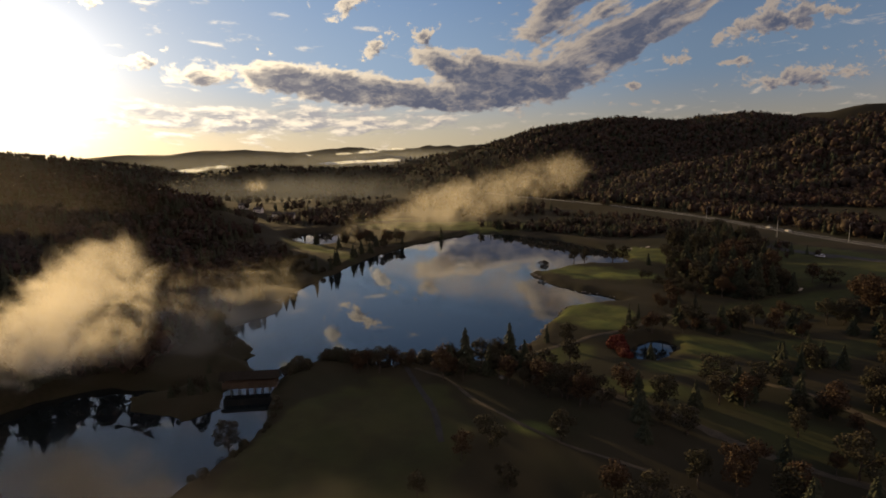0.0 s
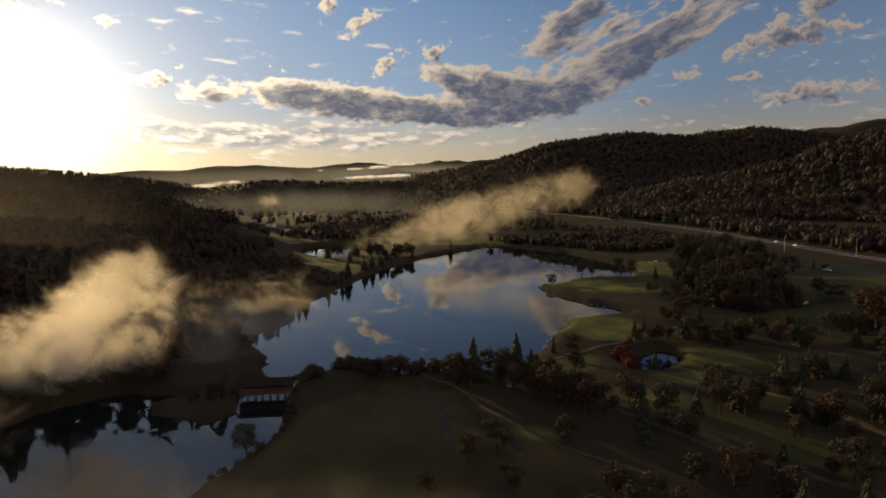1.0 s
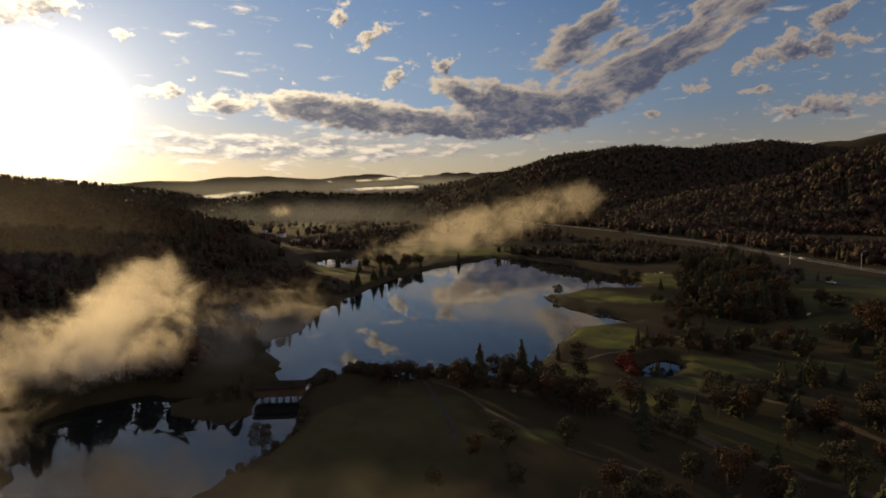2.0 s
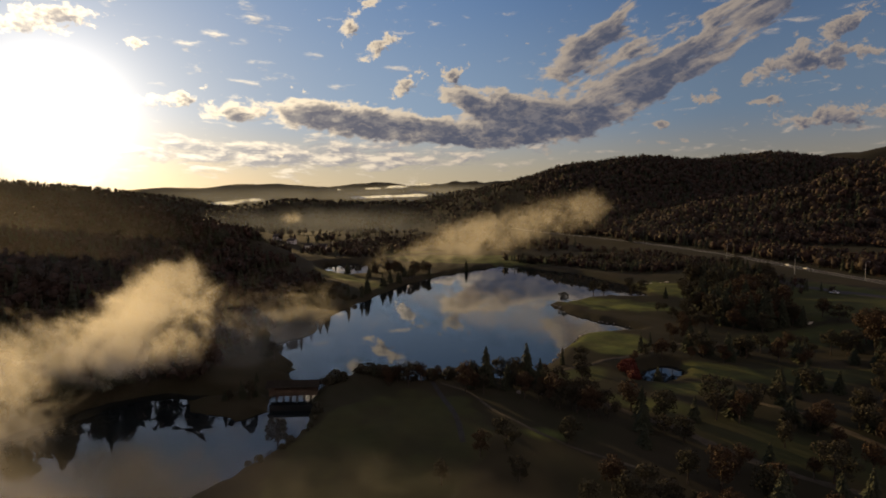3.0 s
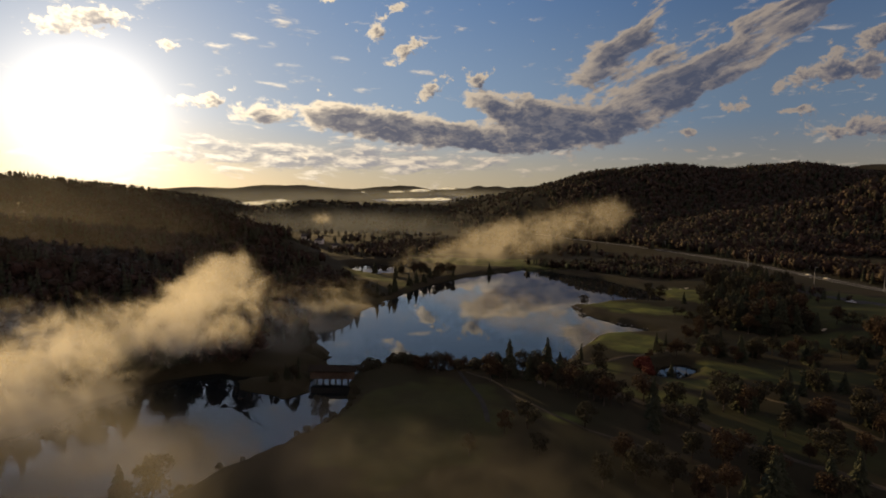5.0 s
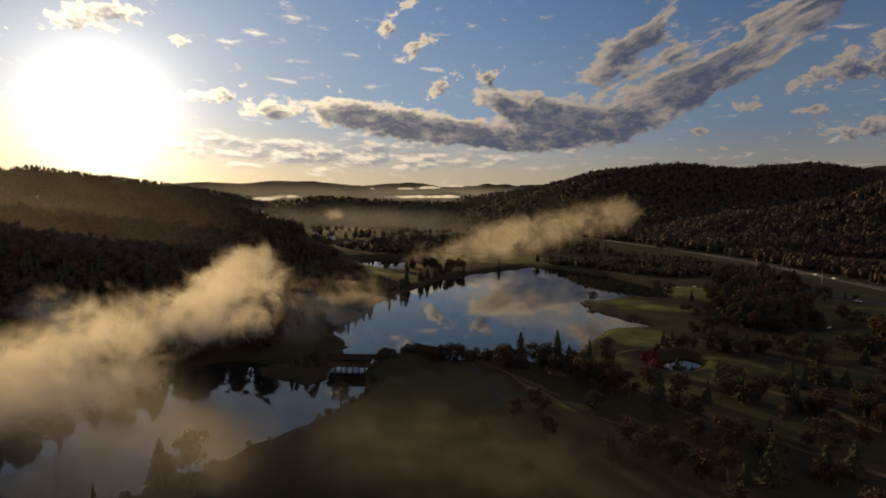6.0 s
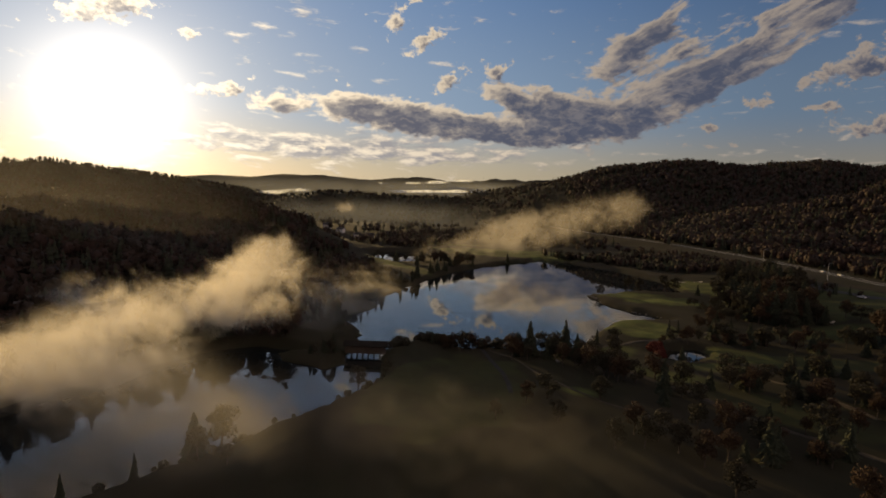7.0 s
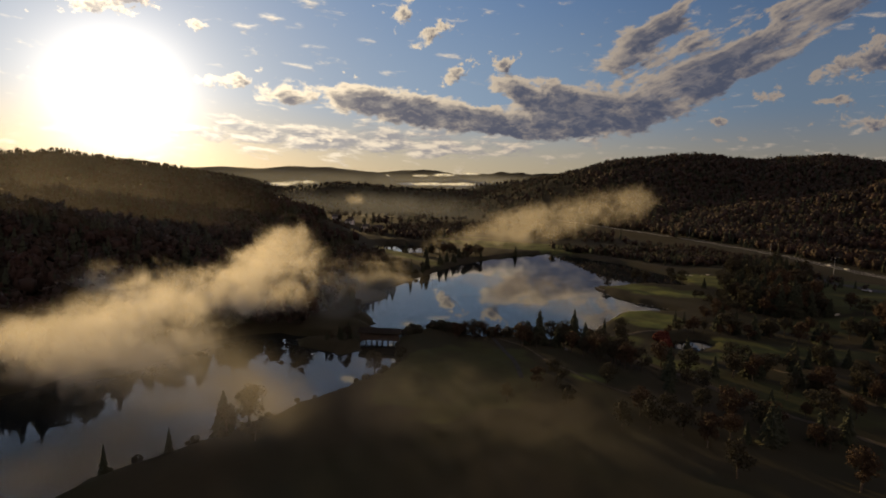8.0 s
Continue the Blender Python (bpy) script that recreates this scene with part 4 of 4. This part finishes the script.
def make_bunker(x, y, a, b, turn):
    """A sand hollow with a raised lip."""
    rings, sides = 7, 28
    verts, faces = [(x, y, -0.02)], []
    for r in range(1, rings + 1):
        for j in range(sides):
            t = 6.2832 * j / sides
            k = r / rings * (1 + 0.14 * math.sin(3 * t + x) + 0.08 * math.sin(5 * t + y))
            u, v = a * k * math.cos(t), b * k * math.sin(t)
            px, py = x + u * math.cos(turn) - v * math.sin(turn), y + u * math.sin(turn) + v * math.cos(turn)
            lip = 0.10 + 0.22 * (r / rings) ** 3
            verts.append((px, py, lip * (1 if r < rings else -0.6)))
    low = lie([q[0] for q in verts], [q[1] for q in verts])
    verts = [(q[0], q[1], q[2] + z) for q, z in zip(verts, low)]
    for j in range(sides):
        faces.append((0, 1 + j, 1 + (j + 1) % sides, 0))
    me_faces = [(1 + (r - 1) * sides + j, 1 + (r - 1) * sides + (j + 1) % sides, 1 + r * sides + (j + 1) % sides, 1 + r * sides + j)[::-1] for r in range(1, rings) for j in range(sides)]
    bm = bmesh.new()
    vs = [bm.verts.new(q) for q in verts]
    for f in faces:
        bm.faces.new([vs[i] for i in f[:3]])
    for f in me_faces:
        bm.faces.new([vs[i] for i in f])
    bmesh.ops.recalc_face_normals(bm, faces=bm.faces)
    me = bpy.data.meshes.new("sand_bunker")
    bm.to_mesh(me)
    bm.free()
    me.materials.append(M_sand)
    return tagged(new("sand_bunker", me), "pale sand bunker with a raised grassy lip", "bunker", "bunkers of the course")


for spec in ((152, 242, 2.0, 1.4, 0.3), (122, 382, 5, 1.4, 0.0), (137, 386, 4, 1.2, 0.3)):
    make_bunker(*spec)


def lumpy(bm, centre, size, rng, squash=0.7):
    made = bmesh.ops.create_icosphere(bm, subdivisions=1, radius=1.0)["verts"]
    for v in made:
        v.co = Vector(centre) + Vector((v.co.x * size * rng.uniform(0.7, 1.3), v.co.y * size * rng.uniform(0.7, 1.3), v.co.z * size * squash * rng.uniform(0.7, 1.3)))


def shore_rocks():
    rng = random.Random(9)
    bm = bmesh.new()
    line = smooth_line([(26, 183), (33, 198), (38, 210), (44, 222), (50, 232), (58, 238), (70, 241)], 0.9)
    other = smooth_line([(76, 252), (67, 262), (57, 272), (52, 284), (50, 297), (47, 311)], 1.1)
    for x, y in list(line) + list(other):
        px, py = x + rng.uniform(-1.4, 1.4), y + rng.uniform(-1.4, 1.4)
        lumpy(bm, (px, py, height(px, py) + 0.1), rng.uniform(0.25, 0.85), rng)
    me = bpy.data.meshes.new("shore_rocks")
    bm.to_mesh(me)
    bm.free()
    me.materials.append(M_rock)
    tagged(new("shore_rocks", me), "grey rocks lining the lake point's bank", "rocks", kind="stuff")
    for x, y in ((16, 151), (23, 150)):
        bm = bmesh.new()
        lumpy(bm, (0, 0, 0.25), 0.85, rng, 0.6)
        me = bpy.data.meshes.new("boulder")
        bm.to_mesh(me)
        bm.free()
        me.materials.append(M_rock)
        ob = tagged(new("boulder", me), "pale weathered boulder on the lawn", "rock", "boulders on the lawn")
        ob.matrix_basis = pose(x, y, height(x, y))


shore_rocks()


# ---- footbridge, road furniture, houses ----
def box(bm, x0, x1, y0, y1, z0, z1, bevel=0.0):
    made = bmesh.ops.create_cube(bm, size=1.0, matrix=Matrix.Translation(((x0 + x1) / 2, (y0 + y1) / 2, (z0 + z1) / 2)) @ Matrix.Diagonal((x1 - x0, y1 - y0, z1 - z0, 1)))["verts"]
    if bevel:
        bmesh.ops.bevel(bm, geom=list({e for v in made for e in v.link_edges}), offset=bevel, segments=1, affect="EDGES")


def one_box(name, span, mat, parent, label="", bevel=0.0):
    bm = bmesh.new()
    box(bm, *span, bevel)
    return part(name, bm, mat, parent, label)


def shared(ob, name, parent, at):
    """Another piece on the same mesh."""
    other = new(name, ob.data)
    other.parent, other.location = parent, at
    return other


def make_bridge():
    a, b, deck_z = Vector((-59.5, 150.2)), Vector((-45.2, 151.8)), 1.75
    length = (b - a).length
    root = tagged(new("covered_bridge"), "dark timber covered bridge with a gabled roof over the channel", "bridge")
    root.matrix_basis = pose(a.x, a.y, deck_z, 0, 0, math.degrees(math.atan2(b.y - a.y, b.x - a.x)))
    for y in (-1.0, 1.0):
        one_box("stringer", (0, length, y - 0.14, y + 0.14, -0.42, -0.06), M_timber, root)
        one_box("side_wall", (0.2, length - 0.2, y * 1.42 - 0.05, y * 1.42 + 0.05, -0.25, 1.55), M_timber, root, "boarded timber side")
        one_box("top_plate", (-0.3, length + 0.3, y * 1.42 - 0.09, y * 1.42 + 0.09, 2.45, 2.63), M_timber, root, bevel=0.015)
        bm = bmesh.new()
        rows = [[bm.verts.new((q, y * yy, zz)) for q in (-0.7, length + 0.7)] for yy, zz in ((1.95, 2.25), (0.0, 3.95), (0.0, 4.1), (1.98, 2.38))]
        for r0, r1 in zip(rows, rows[1:] + rows[:1]):
            bm.faces.new((r0[0], r0[1], r1[1], r1[0]))
        bm.faces.new([r[0] for r in rows])
        bm.faces.new([r[1] for r in rows][::-1])
        bmesh.ops.recalc_face_normals(bm, faces=bm.faces)
        part("roof", bm, M_shingle, root, "dark shingled roof slope")
    for x in (-0.1, length + 0.1):
        bm = bmesh.new()
        sides = [[bm.verts.new((x + w, py, pz)) for py, pz in ((-1.5, 2.4), (1.5, 2.4), (0, 3.78))] for w in (-0.05, 0.05)]
        bm.faces.new(sides[0])
        bm.faces.new(sides[1][::-1])
        for k in range(3):
            bm.faces.new((sides[0][k], sides[1][k], sides[1][(k + 1) % 3], sides[0][(k + 1) % 3]))
        bmesh.ops.recalc_face_normals(bm, faces=bm.faces)
        part("gable", bm, M_timber, root, "boarded gable over the portal")
    n = int(length / 0.30)
    first = one_box("plank", (-0.13, 0.13, -1.3, 1.3, -0.06, 0.0), M_timber, root)
    first.location = (0.2, 0, 0)
    for k in range(1, n):
        shared(first, "plank", root, (0.2 + k * 0.30, 0, 0.004 * (k % 3)))
    for y in (-1.42, 1.42):
        post = None
        for k in range(9):
            x = 0.1 + k * (length - 0.2) / 8
            if post is None:
                post = one_box("post", (-0.09, 0.09, -0.09, 0.09, -0.3, 2.45), M_timber, root, bevel=0.012)
                post.location = (x, y, 0)
            else:
                shared(post, "post", root, (x, y, 0))
    pile = None
    for k in range(1, 7):
        for y in (-0.95, 0.95):
            if pile is None:
                bm = bmesh.new()
                tube(bm, [(0, 0, -4.5), (0, 0, -0.42)], [0.17, 0.15], 10)
                pile = part("pile", bm, M_timber, root)
                pile.location = (length * k / 7, y, 0)
            else:
                shared(pile, "pile", root, (length * k / 7, y, 0))


make_bridge()


def make_pole(x, y, tall, turn):
    root = tagged(new("street_lamp"), "tall grey steel street lamp beside the road", "street lamp", "street lamps along the road")
    bm = bmesh.new()
    tube(bm, [(0, 0, -0.3), (0, 0, tall * 0.5), (0, 0, tall)], [0.16, 0.12, 0.07], 10)
    part("pole", bm, M_steel, root)
    bm = bmesh.new()
    tube(bm, [(0, 0, tall - 0.1), (0.9, 0, tall + 0.35), (2.0, 0, tall + 0.45)], [0.06, 0.05, 0.045], 8)
    part("arm", bm, M_steel, root)
    one_box("lamp_head", (1.8, 2.6, -0.16, 0.16, tall + 0.36, tall + 0.52), M_steel, root, bevel=0.03)
    one_box("base_plate", (-0.3, 0.3, -0.3, 0.3, -0.05, 0.06), M_steel, root)
    root.matrix_basis = pose(x, y, height(x, y), 0, 0, turn)


for spec in ((214, 366, 11, 0), (236, 332, 11, 0), (216, 470, 11, 0), (206, 672, 11, 0)):
    make_pole(*spec)


def make_car(x, y, turn, paint, label):
    root = tagged(new("car"), label, "car", "cars beside the road")
    bm = bmesh.new()
    profile = [(-2.1, 0.35), (-2.15, 0.75), (-1.95, 0.95), (-1.0, 1.0), (1.0, 0.98), (1.95, 0.85), (2.15, 0.65), (2.1, 0.35)]
    sides = [[bm.verts.new((px, w, pz)) for px, pz in profile] for w in (-0.86, 0.86)]
    bm.faces.new(sides[0])
    bm.faces.new(sides[1][::-1])
    for k in range(len(profile)):
        j = (k + 1) % len(profile)
        bm.faces.new((sides[0][k], sides[1][k], sides[1][j], sides[0][j]))
    bmesh.ops.bevel(bm, geom=bm.edges[:], offset=0.05, segments=2, affect="EDGES")
    bmesh.ops.recalc_face_normals(bm, faces=bm.faces)
    part("body", bm, paint, root)
    bm = bmesh.new()
    low = [bm.verts.new(q) for q in ((-1.6, -0.78, 0.98), (1.05, -0.78, 0.98), (1.05, 0.78, 0.98), (-1.6, 0.78, 0.98))]
    top = [bm.verts.new(q) for q in ((-1.15, -0.62, 1.42), (0.35, -0.62, 1.44), (0.35, 0.62, 1.44), (-1.15, 0.62, 1.42))]
    for k in range(4):
        bm.faces.new((low[k], low[(k + 1) % 4], top[(k + 1) % 4], top[k]))
    part("windows", bm, M_glass, root, "dark tinted windows")
    one_box("roof", (-1.18, 0.38, -0.63, 0.63, 1.40, 1.47), paint, root, bevel=0.02)
    first = None
    for wx in (-1.3, 1.3):
        for wy in (-0.82, 0.82):
            if first is None:
                bm = bmesh.new()
                tube(bm, [(0, -0.11, 0), (0, 0.11, 0)], [0.33, 0.33], 16)
                first = part("wheel", bm, M_tyre, root, "black rubber wheel")
                first.location = (wx, wy, 0.33)
            else:
                shared(first, "wheel", root, (wx, wy, 0.33))
    root.matrix_basis = pose(x, y, height(x, y) + 0.16, 0, 0, turn)


make_car(233, 386, 95, car_paint("white_car_paint", (0.45, 0.45, 0.44)), "white car on the grey asphalt road")
make_car(232.5, 408, 95, car_paint("silver_car_paint", (0.42, 0.43, 0.45)), "silver car on the grey asphalt road")
make_car(193.5, 292, 120, car_paint("pale_car_paint", (0.55, 0.56, 0.58)), "pale car on the narrow side road")


def make_house(x, y, w, d, tall, turn):
    root = tagged(new("house"), "small pale house with a dark gabled roof", "house", "houses in the valley")
    bm = bmesh.new()
    box(bm, -w / 2, w / 2, -d / 2, d / 2, -1.0, tall)
    for s in (-1, 1):
        a = [bm.verts.new(q) for q in ((s * w / 2, -d / 2, tall), (s * w / 2, d / 2, tall), (s * w / 2, 0, tall + d * 0.35))]
        bm.faces.new(a)
    part("wall", bm, M_wall, root)
    for s in (-1, 1):
        bm = bmesh.new()
        rows = [[bm.verts.new((q * (w / 2 + 0.4), s * yy, zz)) for q in (-1, 1)] for yy, zz in ((d / 2 + 0.5, tall - 0.35), (0, tall + d * 0.35), (0, tall + d * 0.35 + 0.2), (d / 2 + 0.5, tall - 0.15))]
        for r0, r1 in zip(rows, rows[1:] + rows[:1]):
            bm.faces.new((r0[0], r0[1], r1[1], r1[0]))
        bm.faces.new([r[0] for r in rows])
        bm.faces.new([r[1] for r in rows])
        bmesh.ops.recalc_face_normals(bm, faces=bm.faces)
        part("roof", bm, M_roof, root, "dark shingled roof slope")
    one_box("chimney", (w * 0.2, w * 0.2 + 0.7, 0.4, 1.1, tall, tall + d * 0.35 + 0.9), M_rock, root)
    for k in (-0.3, 0.3):
        pane = one_box("window", (k * w - 0.6, k * w + 0.6, -d / 2 - 0.05, -d / 2 + 0.03, 1.0, 2.3), M_glass, root, "dark window")
        one_box("frame", (k * w - 0.7, k * w + 0.7, -d / 2 - 0.07, -d / 2 - 0.055, 0.88, 0.99), M_board, pane)
    one_box("door", (-0.5, 0.5, -d / 2 - 0.05, -d / 2 + 0.03, 0.0, 2.05), M_timber, root)
    root.matrix_basis = pose(x, y, height(x, y), 0, 0, turn)


for spec in ((-252, 700, 11, 8, 4.5, 15), (-228, 684, 10, 7, 4.0, -10), (-196, 650, 9, 7, 3.5, 25), (-176, 632, 12, 8, 4.5, 5), (262, 470, 11, 8, 4.2, 80), (268, 430, 9, 7, 3.8, 95)):
    make_house(*spec)
